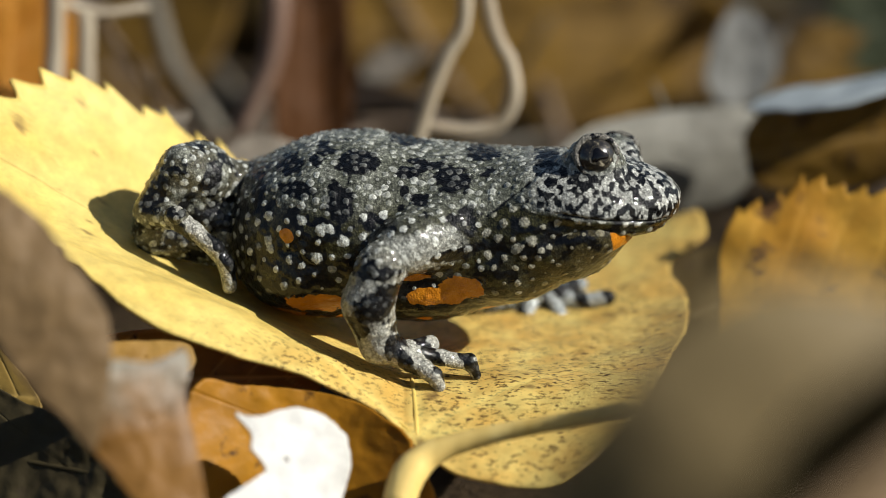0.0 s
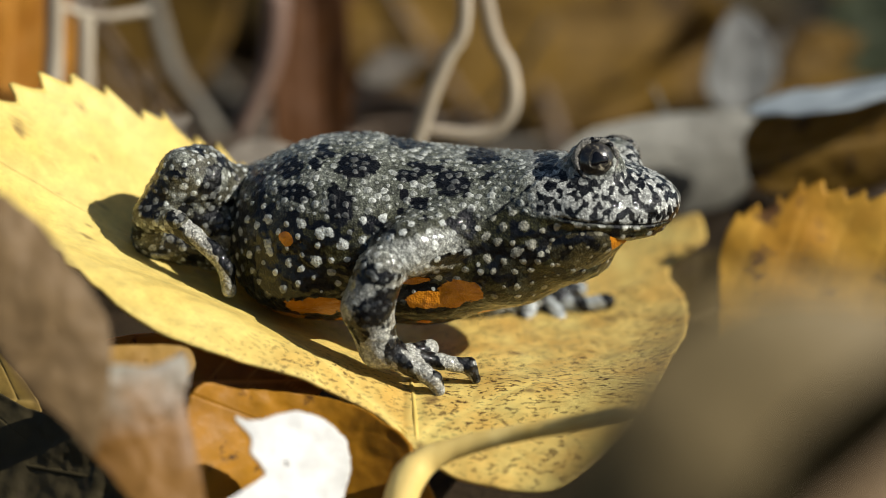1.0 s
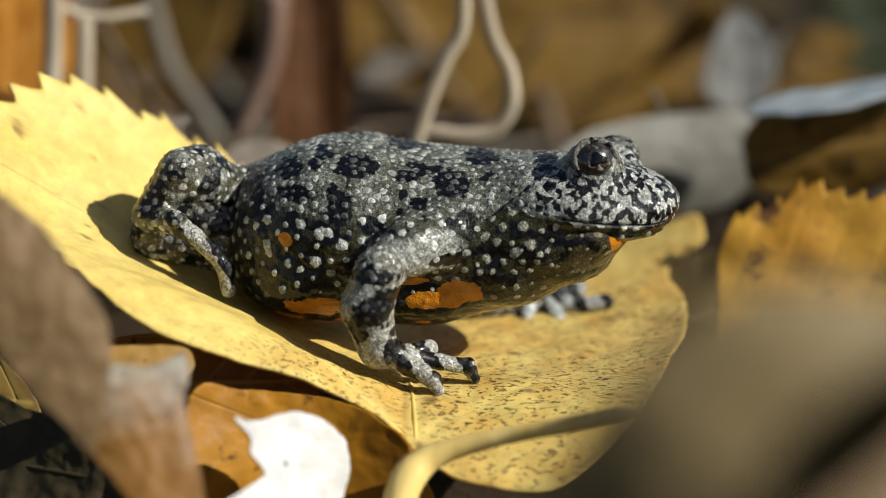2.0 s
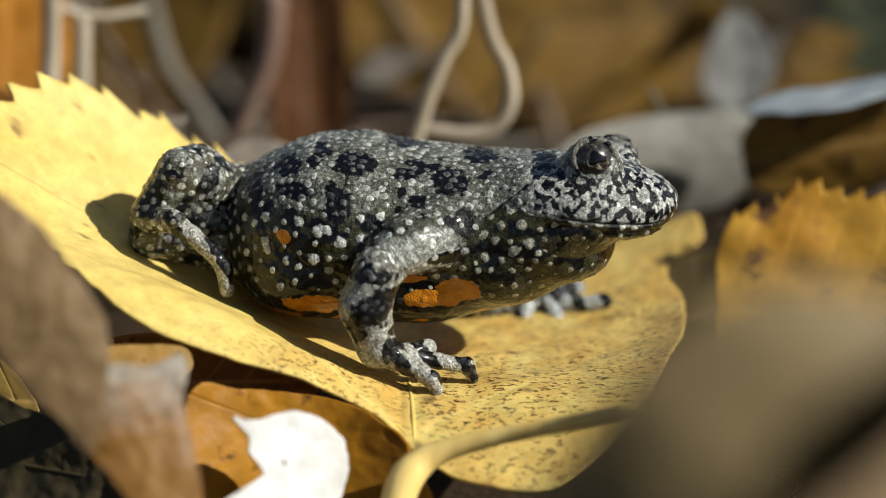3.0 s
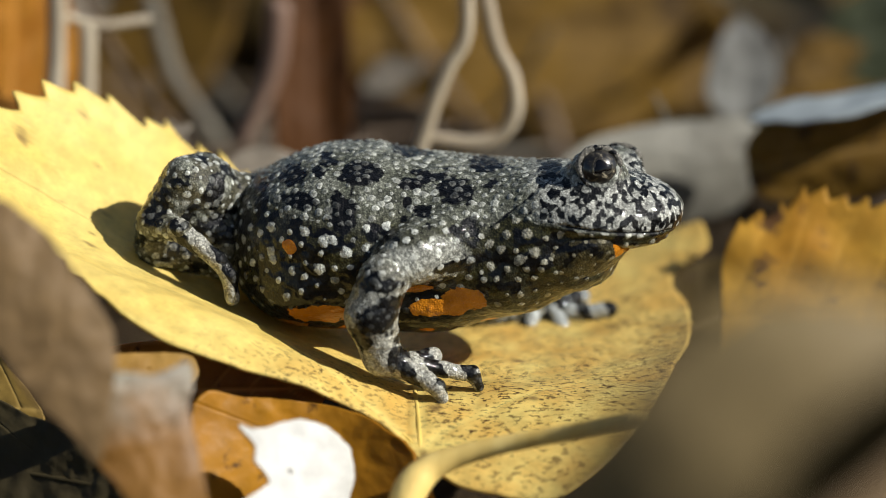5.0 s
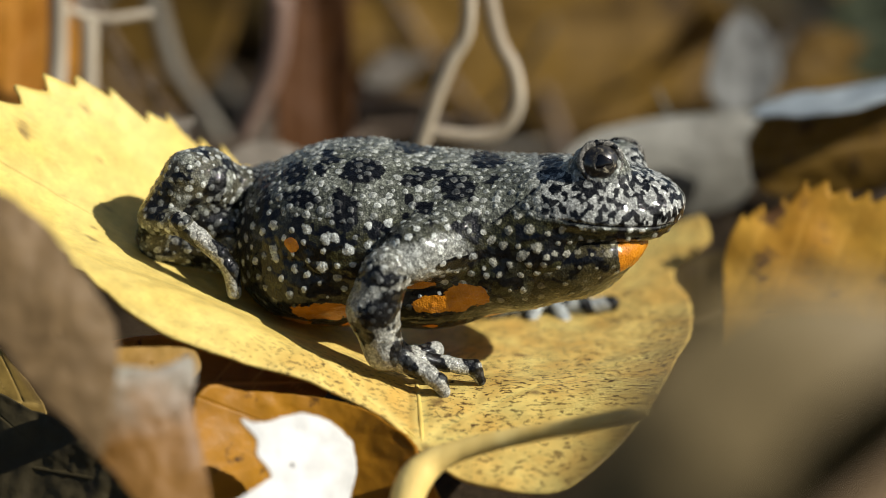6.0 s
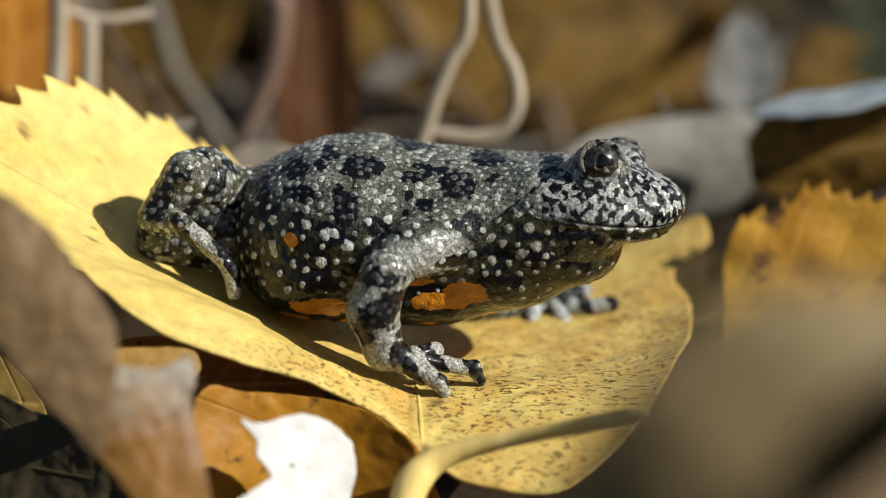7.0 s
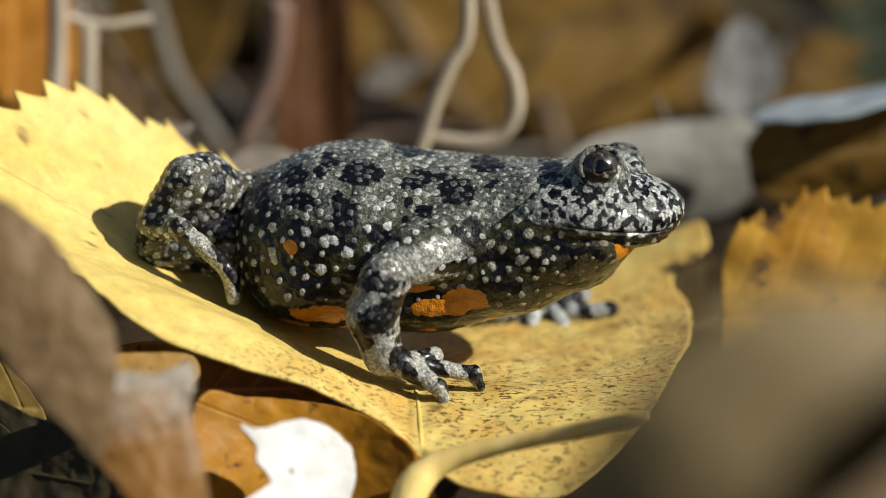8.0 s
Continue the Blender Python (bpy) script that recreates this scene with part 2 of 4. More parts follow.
def sheet_data(grid, thick):
    """Vertices and faces of a thin closed sheet from a grid of points (rows x columns x 3)."""
    nu, nv = grid.shape[:2]
    du, dv = np.gradient(grid, axis=0), np.gradient(grid, axis=1)
    nor = np.cross(du, dv)
    nor /= np.linalg.norm(nor, axis=2)[..., None] + 1e-9
    top, low = grid + nor * thick / 2, grid - nor * thick / 2
    verts = np.concatenate([top.reshape(-1, 3), low.reshape(-1, 3)])
    o = nu * nv
    i, j = np.meshgrid(np.arange(nu - 1), np.arange(nv - 1), indexing="ij")
    q = (i * nv + j).ravel()
    ring = np.array([k for k in range(nv)] + [k * nv + nv - 1 for k in range(1, nu)] + [(nu - 1) * nv + k for k in range(nv - 2, -1, -1)] + [k * nv for k in range(nu - 2, 0, -1)])
    nxt = np.roll(ring, -1)
    faces = np.concatenate([np.stack([q, q + nv, q + nv + 1, q + 1], 1), np.stack([q + o, q + 1 + o, q + nv + 1 + o, q + nv + o], 1), np.stack([ring, nxt, nxt + o, ring + o], 1)])
    return verts, faces


def sheet_mesh(name, grid, vein, material, thick=0.3):
    verts, faces = sheet_data(grid, thick)
    return mesh_from(name, verts, faces, material, vein=np.concatenate([vein.ravel()] * 2))


def leaf_grid(length, width, teeth=0, tooth=0.0, curl=0.0, bend=0.0, wave=0.6, seed=1, nu=70, nv=25, fat=0.75, sharp=1.0, skew=0.0, roll=0.0, bite=0.0, bite_at=0.5, ragged=0.0, veiny=1.0):
    """A leaf along x from its base, across y, with serrated margin, curled about its midrib (degrees) and bent along it."""
    s = np.linspace(0, 1, nu)[:, None]
    v = np.linspace(-1, 1, nv)[None, :]
    half = width / 2 * np.sin(np.pi * np.clip(s, 0.004, 0.996) ** fat) ** sharp
    if teeth:
        saw = (s * teeth) % 1.0
        half = half + tooth * (saw ** 1.5 - 0.35) * np.sin(np.pi * s) ** 0.3
    if ragged:
        rag = [[1 + ragged * (noise.noise(Vector((t * 3.1, side * 5.0, seed * 2.3))) + 0.5 * noise.noise(Vector((t * 9.0, side * 5.0, seed * 1.7)))) for side in (-1, 1)] for t in s[:, 0]]
        rag = np.array(rag)
        half = half * np.where(v < 0, rag[:, :1], rag[:, 1:])
    y = v * half * (1 - bite * (v > 0) * np.exp(-((s - bite_at) / 0.14) ** 2))
    x = s * length + np.abs(v) * 0 + skew * v * half
    side = np.minimum(np.abs((s * 7 - np.abs(v) * 1.1) % 1.0 - 0.5) * 2, 1)
    vein = np.exp(-(np.abs(y) / (width * 0.012)) ** 2) + 0.5 * np.exp(-((1 - side) / 0.10) ** 2) * (np.abs(v) < 0.93)
    vein = vein * veiny
    z = -0.012 * width * vein
    off = Vector((seed * 13.7, seed * 3.1, 0))
    for i in range(nu):
        for j in range(nv):
            q = Vector((s[i, 0] * 2.2, float(y[i, j]) / width * 2.2, 0)) + off
            z[i, j] += wave * (noise.noise(q) + 0.4 * noise.noise(q * 2.7)) * width * 0.1
    c = radians(curl) + roll * (s - 0.5)
    k = np.where(np.abs(c) < 1e-3, 1e-3, c)
    rad = width / k
    ang = y / rad
    y, z = np.sin(ang) * (rad - z), rad - np.cos(ang) * (rad - z)
    if abs(bend) > 1e-3:
        rad = length / radians(bend)
        ang = x / rad
        x, z = np.sin(ang) * (rad - z), rad - np.cos(ang) * (rad - z)
    return np.stack([x, y, z], -1), np.clip(vein, 0, 1)


def lay(grid, base, tip, normal):
    """Sets a leaf grid with its base and direction of its tip, its upper face towards normal."""
    base, tip, normal = V(base), V(tip), V(normal)
    x = (tip - base) / np.linalg.norm(tip - base)
    z = normal - x * (normal @ x)
    z /= np.linalg.norm(z)
    y = np.cross(z, x)
    return base + grid @ np.stack([x, y, z])


def leaf(base, tip, normal, width, material, label, category="leaf", name="leaf", stalk=0.0, thick=0.3, stretch=1.0, group="", **shape):
    """A fallen leaf as a thing: blade and, where given, its stalk."""
    length = float(np.linalg.norm(V(tip) - V(base))) * stretch
    grid, vein = leaf_grid(length, width, **shape)
    ob = empty(name, base)
    laid = lay(grid, base, tip, normal)
    under("blade", sheet_mesh("blade", laid, vein, material, thick), ob)
    spine = laid[2:-4, laid.shape[1] // 2]
    ribs = [(*spine[i], width * 0.014 * max(0.35, shape.get("veiny", 1.0)) * (1 - 0.7 * i / len(spine))) for i in range(0, len(spine), 6)]
    under("midrib", tube_mesh("midrib", ribs, material, 40, 8), ob)
    if stalk:
        d = (V(base) - V(tip)) / np.linalg.norm(V(base) - V(tip))
        b = V(base)
        pts = [(*(b - d * 1.0), 0.5), (*(b + d * stalk * 0.5 + V((0, 0, -1))), 0.45), (*(b + d * stalk + V((1, 0, -3))), 0.6)]
        under("stalk", tube_mesh("stalk", pts, STALK, 14, 8), ob)
    return tagged(ob, label, category, group)


def torn_leaf(centre, normal, outline, material, label, bend=(0.0, 1e6, 0.0), wave=0.5, ribs=0, seed=1, name="leaf", thick=0.3):
    """A leaf of uneven outline (mm across and up in its own plane), bent round one axis: its direction in degrees, its radius and where it begins."""
    n = V(normal) / np.linalg.norm(normal)
    across = np.cross((0, 0, 1), n)
    across /= np.linalg.norm(across)
    up = np.cross(n, across)
    pts = np.array(outline, dtype=float)
    loop = smooth_path([(*p, 0) for p in np.vstack([pts[-2:], pts, pts[:3]])], (len(pts) + 4) * 24 + 1)[48:-48, :2]
    mid = pts.mean(0)
    rho = np.linspace(0.02, 1, 30)[None, :, None] ** 0.85
    jag = 1 + 0.02 * fuzz(np.column_stack([loop, np.zeros(len(loop))]), 0.9, seed)[:, None, None] * rho ** 6
    flat = mid + (loop[:, None] - mid) * rho * jag
    phi, radius, start = radians(bend[0]), bend[1], bend[2]
    s = flat[..., 0] * math.cos(phi) + flat[..., 1] * math.sin(phi) - start
    shape = np.column_stack([flat.reshape(-1, 2), np.zeros(flat[..., 0].size)])
    rise = -s ** 2 / (2 * radius) + wave * (0.6 * fuzz(shape, 0.16, seed) + 0.2 * fuzz(shape, 0.5, seed + 3)).reshape(s.shape)
    side = flat[..., 1] * math.cos(phi) - flat[..., 0] * math.sin(phi)
    vein = np.zeros_like(s)
    if ribs:
        vein = 0.6 * np.exp(-(np.abs((s + np.abs(side) * 0.7) / ribs % 1.0 - 0.5) / 0.05) ** 2) + np.exp(-(side / 0.35) ** 2)
        rise = rise - 0.12 * vein
    grid = V(centre) + flat[..., :1] * across + flat[..., 1:] * up + rise[..., None] * n
    ob = empty(name, centre)
    under("blade", sheet_mesh("blade", grid, np.clip(vein, 0, 1) * 0.6, material, thick), ob)
    spine = [V(centre) + c * (across * math.cos(phi) + up * math.sin(phi)) - n * (0.25 + (c - start) ** 2 / (2 * radius)) for c in np.linspace(-0.35, 0.35, 9) * np.ptp(pts[:, 0])]
    under("midrib", tube_mesh("midrib", [(*p, 0.28) for p in spine], material, 30, 8), ob)
    return tagged(ob, label, "leaf")


def stem(points, material, label, name="stem", category="dry stem", **kw):
    ob = new(name, tube_mesh(name, points, material, **kw))
    return tagged(ob, label, category)


# ---- implicit flesh ----
def ball(c, r, tilt=0.0, yaw=0.0):
    """An ellipsoid: centre, three radii, nose-up tilt and turn in degrees."""
    return ("ball", V(c), V(r) if np.ndim(r) else V((r, r, r)), np.array(pose(0, 0, 0, 0, -tilt, yaw).to_3x3()))


def limb(a, b, ra, rb):
    return ("limb", V(a), V(b), ra, rb)


def chain(*pts):
    """Limbs from point to point, each (x, y, z, radius)."""
    return [limb(p[:3], q[:3], p[3], q[3]) for p, q in zip(pts, pts[1:])]


def flesh(prims, step, k):
    """Vertices and quads of the smooth union of the pieces."""
    lo, hi = [], []
    for p in prims:
        if p[0] == "ball":
            e = float(p[2].max())
            lo.append(p[1] - e), hi.append(p[1] + e)
        else:
            e = max(p[3], p[4])
            lo.append(np.minimum(p[1], p[2]) - e), hi.append(np.maximum(p[1], p[2]) + e)
    low, high = np.min(lo, 0) - 2, np.max(hi, 0) + 2
    n = np.ceil((high - low) / step).astype(int) + 1
    ax = [low[i] + step * np.arange(n[i]) for i in range(3)]
    field = np.full(n, 9.0, np.float32)
    for p, a, b in zip(prims, lo, hi):
        i0 = np.clip(((a - low - 2.5) / step).astype(int), 0, n)
        i1 = np.clip(((b - low + 2.5) / step).astype(int) + 1, 0, n)
        g = np.stack(np.meshgrid(*[ax[i][i0[i]:i1[i]] for i in range(3)], indexing="ij"), -1).astype(np.float32)
        if p[0] == "ball":
            q = (g - p[1].astype(np.float32)) @ p[3].astype(np.float32)
            k0 = np.linalg.norm(q / p[2], axis=-1)
            k1 = np.linalg.norm(q / p[2] ** 2, axis=-1) + 1e-6
            d = np.where(k0 < 1e-4, -p[2].min(), k0 * (k0 - 1) / k1)
        else:
            ab = p[2] - p[1]
            t = np.clip(((g - p[1]) @ ab) / (ab @ ab), 0, 1)
            d = np.linalg.norm(g - p[1] - t[..., None] * ab, axis=-1) - (p[3] + (p[4] - p[3]) * t)
        sl = tuple(slice(i0[i], i1[i]) for i in range(3))
        f = field[sl]
        h = np.maximum(k - np.abs(f - d), 0) / k
        field[sl] = np.minimum(f, d) - h * h * k * 0.25
    inside = field < 0
    cnt = np.zeros(n - 1, np.float32)
    acc = np.zeros((*(n - 1), 3), np.float32)
    corner = lambda arr, o: arr[tuple(slice(o[i], n[i] - 1 + o[i]) for i in range(3))]
    for axis in range(3):
        others = [i for i in range(3) if i != axis]
        for u in (0, 1):
            for w in (0, 1):
                o = [0, 0, 0]
                o[others[0]], o[others[1]] = u, w
                o2 = list(o)
                o2[axis] = 1
                fa, fb = corner(field, o), corner(field, o2)
                cross = (fa < 0) != (fb < 0)
                t = np.where(cross, fa / np.where(cross, fa - fb, 1), 0)
                cnt += cross
                acc[..., axis] += t
                acc[..., others[0]] += cross * u
                acc[..., others[1]] += cross * w
    cells = np.argwhere(cnt > 0)
    index = np.full(n - 1, -1, np.int64)
    index[tuple(cells.T)] = np.arange(len(cells))
    verts = low + (cells + acc[tuple(cells.T)] / cnt[tuple(cells.T)][:, None]) * step
    quads = []
    for axis in range(3):
        u, w = [i for i in range(3) if i != axis]
        if axis == 1:
            u, w = w, u
        first = tuple(slice(0, n[i] - 1) if i == axis else slice(1, n[i] - 1) for i in range(3))
        second = tuple(slice(1, n[i]) if i == axis else slice(1, n[i] - 1) for i in range(3))
        a, b = inside[first], inside[second]
        for flip, hit in ((False, a & ~b), (True, ~a & b)):
            e = np.argwhere(hit)
            e[:, u] += 1
            e[:, w] += 1
            du, dw = np.eye(3, dtype=int)[u], np.eye(3, dtype=int)[w]
            ids = [index[tuple((e - s).T)] for s in (du * 0, du, du + dw, dw)]
            quads.append(np.stack(ids[::-1] if flip else ids, 1))
    quads = np.concatenate(quads)
    return verts, quads[(quads >= 0).all(1)]


def normals(verts, quads):
    f = np.cross(verts[quads[:, 2]] - verts[quads[:, 0]], verts[quads[:, 3]] - verts[quads[:, 1]])
    out = np.zeros_like(verts)
    for i in range(4):
        np.add.at(out, quads[:, i], f)
    return out / (np.linalg.norm(out, axis=1)[:, None] + 1e-9)


LATTICE = np.random.RandomState(7).permutation(256)
SLOPES = np.random.RandomState(8).normal(size=(256, 3))
SLOPES /= np.linalg.norm(SLOPES, axis=1)[:, None]


def ripple(p):
    """Gradient noise at the points, about -1 to 1."""
    cell = np.floor(p).astype(int)
    f = p - cell
    u = f ** 3 * (f * (f * 6 - 15) + 10)
    out = np.zeros(len(p))
    for dx in (0, 1):
        for dy in (0, 1):
            for dz in (0, 1):
                h = LATTICE[(LATTICE[(LATTICE[(cell[:, 0] + dx) & 255] + cell[:, 1] + dy) & 255] + cell[:, 2] + dz) & 255]
                w = np.where(dx, u[:, 0], 1 - u[:, 0]) * np.where(dy, u[:, 1], 1 - u[:, 1]) * np.where(dz, u[:, 2], 1 - u[:, 2])
                out += w * ((f - V((dx, dy, dz))) * SLOPES[h]).sum(1)
    return out * 1.5


def fuzz(verts, scale, seed=0.0, octaves=2):
    """Smooth noise at the points, about -1 to 1."""
    q = np.asarray(verts) * scale + V((seed, seed * 0.7, -seed))
    return ripple(q) + (0.5 * ripple(q * 2.1) if octaves > 1 else 0)


def over(field, share):
    """The field, shifted so that this share of its points lies above nought."""
    return field - np.quantile(field, 1 - share)


def step01(x, a, b):
    t = np.clip((x - a) / (b - a), 0, 1)
    return t * t * (3 - 2 * t)


def blend(col, mask, tint):
    return col + (V(tint) - col) * np.clip(mask, 0, 1)[:, None]


# ---- setting ----
def ground():
    n = 120
    ax = np.sinh(np.linspace(-6.5, 6.5, n)) * 60
    gx, gy = np.meshgrid(ax, ax, indexing="ij")
    gz = np.full_like(gx, -16.0)
    for i in range(n):
        for j in range(n):
            if abs(gx[i, j]) < 900 and abs(gy[i, j]) < 900:
                gz[i, j] += 7 * noise.noise(Vector((gx[i, j] / 60, gy[i, j] / 60, 0.5))) + 3 * noise.noise(Vector((gx[i, j] / 17, gy[i, j] / 17, 2.5)))
    v = np.stack([gx, gy, gz], -1).reshape(-1, 3)
    q = [(i * n + j, (i + 1) * n + j, (i + 1) * n + j + 1, i * n + j + 1) for i in range(n - 1) for j in range(n - 1)]
    tagged(new("ground", mesh_from("ground", v, q, SOIL)), "dark damp forest soil under the fallen leaves", "ground", kind="structure")


ground()


# ---- the yellow leaf that carries the toad ----
def leaf_height(x, y):
    left = np.maximum(0, -(x + 4)) / 40
    right = np.maximum(0, x - 12) / 15
    near = np.maximum(0, -(y + 10)) / 10
    y = y / 10
    cup = left * (12.9 + 5.26 * left - 2.07 * y + 5.88 * left * y + 2.38 * y * y)
    return -0.46 * y + 0.32 * y * y + cup + right ** 2 * (1.0 + 0.25 * y) - near ** 2 * (3.08 + 7.46 * left)


def leaf_crumple(x, y):
    q = Vector((x, y, 0))
    return 0.35 * noise.noise(q / 7) + 0.12 * noise.noise(q / 2.2)


# small brown stains on the yellow leaf: x, y and half sizes
LEAF_STAINS = [(-45.5, 7.3, 0.55, 1.00), (-39.7, 13.8, 0.35, 0.50), (-37.8, 10.0, 0.22, 0.38), (-40.8, 2.0, 0.25, 0.30), (-36.5, 4.5, 0.25, 0.38), (-37.3, -0.3, 0.20, 0.30), (-37.3, -2.7, 0.90, 0.38), (-1.1, -15.5, 0.80, 0.88), (8.0, 0.0, 0.90, 0.62), (18.7, 10.8, 0.60, 1.00), (-2.2, -22.5, 0.50, 1.00), (9.0, -13.5, 0.70, 0.50), (-13.8, 4.5, 0.60, 0.75), (20.1, 12.5, 0.50, 0.75)]


def main_leaf():
    edge = [(-3, -22), (-6, -19.6), (-10.4, -18.8), (-16, -18.8), (-21.6, -19.2), (-27.2, -19), (-32.9, -17), (-39, -12.5), (-45.0, -6.0), (-49.5, 0), (-50.5, 4.5), (-47.3, 8.6), (-44.7, 12.0), (-42.2, 14.4), (-39.9, 16.1),
            (-37.6, 17.2), (-35.5, 17.7), (-33.5, 18.4), (-30.9, 20.6), (-29.0, 20.2), (-16, 25), (0, 29), (13, 31), (23, 33), (28.3, 34.6), (30.8, 33.5), (30.8, 28), (27.2, 25), (26.2, 20.5), (27.4, 14), (26.8, 5), (24.0, -5), (20, -17), (12, -25.5), (2.5, -25.2)]
    c = V((-6, 2))
    n, rings = 640, 60
    loop = smooth_path([(*p, 0) for p in edge[-3:] + edge + edge[:3]], 1320)[120:1240, :2]
    ang = np.unwrap(np.arctan2(loop[:, 1] - c[1], loop[:, 0] - c[0]))
    if ang[-1] < ang[0]:
        ang, loop = ang[::-1], loop[::-1]
    th = np.linspace(-np.pi, np.pi, n, endpoint=False)
    order = np.argsort((ang + np.pi) % (2 * np.pi) - np.pi)
    a = ((ang + np.pi) % (2 * np.pi) - np.pi)[order]
    r = np.hypot(*(loop - c).T)[order]
    r = np.interp(th, a, r, period=2 * np.pi)
    saw = ((th * 74 / (2 * np.pi) + 0.25) % 1.0)
    far = np.maximum(1.4 * step01(-np.cos(th + 0.55), 0.35, 0.75), 0.1 * step01(np.cos(th - 0.45), 0.7, 0.9))
    uneven = np.random.RandomState(2).uniform(0.5, 1.9, 200)[np.floor(th * 74 / (2 * np.pi) + 100.25).astype(int)]
    r = r + far * uneven * (1.0 * np.where(saw < 0.8, (saw / 0.8) ** 1.6, (1 - saw) / 0.2) - 0.3)
    rho = np.linspace(0.02, 1, rings) ** 0.8
    x = c[0] + np.outer(np.cos(th), rho).reshape(n, rings) * r[:, None]
    y = c[1] + np.outer(np.sin(th), rho).reshape(n, rings) * r[:, None]
    root = V((-2.6, -21.0))
    vein = np.zeros_like(x)
    for dx, dy, w, ln in ((0.0, 1.0, 0.75, 50), (0.62, 0.5, 0.5, 34), (-0.72, 0.5, 0.5, 46), (-0.95, 0.12, 0.4, 40), (0.95, 0.12, 0.4, 30)):
        d = V((dx, dy)) / math.hypot(dx, dy)
        along = (x - root[0]) * d[0] + (y - root[1]) * d[1]
        off = (x - root[0]) * d[1] - (y - root[1]) * d[0]
        vein = np.maximum(vein, np.exp(-(off / (w * np.clip(1 - along / ln, 0.25, 1))) ** 2) * step01(along, -1, 1))
        for s in np.arange(7, ln, 6.5):
            for sg in (-1, 1):
                d2 = V((d[0] * 0.7 + sg * d[1] * 0.7, d[1] * 0.7 - sg * d[0] * 0.7))
                al = (x - root[0] - d[0] * s) * d2[0] + (y - root[1] - d[1] * s) * d2[1]
                of = (x - root[0] - d[0] * s) * d2[1] - (y - root[1] - d[1] * s) * d2[0]
                vein = np.maximum(vein, 0.35 * np.exp(-(of / 0.22) ** 2) * step01(al, 0, 1) * step01(al, 14, 9))
    z = leaf_height(x, y) - 0.12 * vein
    for i in range(n):
        for j in range(rings):
            z[i, j] += leaf_crumple(x[i, j], y[i, j])
    grid = np.stack([x, y, z], -1)
    grid = np.concatenate([grid, grid[:1]])
    vein = np.concatenate([vein, vein[:1]])
    ob = empty("yellow_leaf", (-6, 2, 0))
    blade = sheet_mesh("blade", grid, vein * 0.3, YELLOW, 0.35)
    pts = np.array([p.co for p in blade.vertices]) / MM
    age = step01(pts[:, 0] + 5 * fuzz(pts, 0.09, 4) + 1.6 * np.maximum(0, -12 - pts[:, 1]), -24, 2) * 0.9 + 0.08
    blade.attributes.new("age", "FLOAT", "POINT").data.foreach_set("value", age.astype(np.float32))
    stain = np.zeros(len(pts))
    wobble = 0.5 * fuzz(pts, 1.6, 3)
    for sx, sy, sa, sb in LEAF_STAINS:
        stain = np.maximum(stain, step01(np.hypot((pts[:, 0] - sx) / sa, (pts[:, 1] - sy) / sb) + wobble, 1.2, 0.6))
    blade.attributes.new("stain", "FLOAT", "POINT").data.foreach_set("value", stain.astype(np.float32))
    under("blade", blade, ob)
    for k, (dx, dy, r0, ln) in enumerate(((0.0, 1.0, 0.55, 44), (0.62, 0.5, 0.38, 30), (-0.72, 0.5, 0.38, 38), (-0.9, 0.35, 0.32, 30), (0.95, 0.2, 0.32, 20))):
        d = V((dx, dy)) / math.hypot(dx, dy)
        line = []
        for t in np.linspace(0, 1, 14):
            px, py = root + d * (t * ln) + V((-d[1], d[0])) * 1.2 * math.sin(t * 2.5) * (1 if dx >= 0 else -1)
            line.append((px, py, float(leaf_height(px, py)) + leaf_crumple(px, py) - (0.0 if k == 0 else 0.1), r0 * (0.5 if k == 0 else 0.42) * (1 - 0.75 * t)))
        under("midrib" if k == 0 else "side_vein", tube_mesh("vein", line, YELLOW, 60, 8), ob)
    stalk = [(18.2, -36.0, 8.1, 0.75), (12.2, -31.0, 4.5, 0.80), (7.9, -29.0, 2.8, 0.85), (4.2, -28.0, 1.6, 0.95), (0.9, -27.5, 0.4, 1.10), (-1.6, -27.5, -0.8, 1.40), (-3.4, -28.5, -2.4, 1.70), (-4.5, -30.0, -5.2, 1.60)]
    under("stalk", tube_mesh("stalk", stalk, STALK, 40, 14), ob, "pale yellow leaf stalk")
    tagged(ob, "large cupped yellow autumn leaf with toothed margin, toad sitting on it", "leaf")


main_leaf()


# ---- toad ----
GREYISH, WART, OLIVE = (0.20, 0.208, 0.172), (0.64, 0.66, 0.60), (0.038, 0.036, 0.014)

# the larger pale warts that can be told apart: x, y, z and radius
FLANK_WARTS = [(-20.4, -3.4, 16.2, 0.51), (-19.3, -4.7, 16.0, 0.46), (-18.1, -5.3, 16.9, 0.57), (-16.9, -5.3, 18.1, 0.40), (-18.6, -4.0, 17.8, 0.40), (-16.8, -4.0, 19.4, 0.34), (-14.4, -6.5, 18.7, 0.46), (-13.7, -5.5, 19.9, 0.40), (-12.0, -6.3, 19.7, 0.74), (-14.5, -7.5, 17.1, 0.63), (-12.5, -8.5, 16.3, 0.63), (-11.6, -8.7, 16.5, 0.51), (-10.2, -9.2, 15.4, 0.57), (-8.2, -9.2, 15.8, 0.46), (-13.0, -8.9, 13.4, 0.68), (-12.8, -8.8, 15.0, 0.34), (-15.8, -7.9, 13.0, 0.51), (-18.1, -6.1, 14.4, 0.57), (-17.8, -6.6, 13.6, 0.46), (-20.1, -4.8, 12.8, 0.51), (-17.2, -7.6, 11.8, 0.40), (-14.8, -8.8, 11.0, 0.40), (-16.0, -7.5, 14.4, 0.23)]
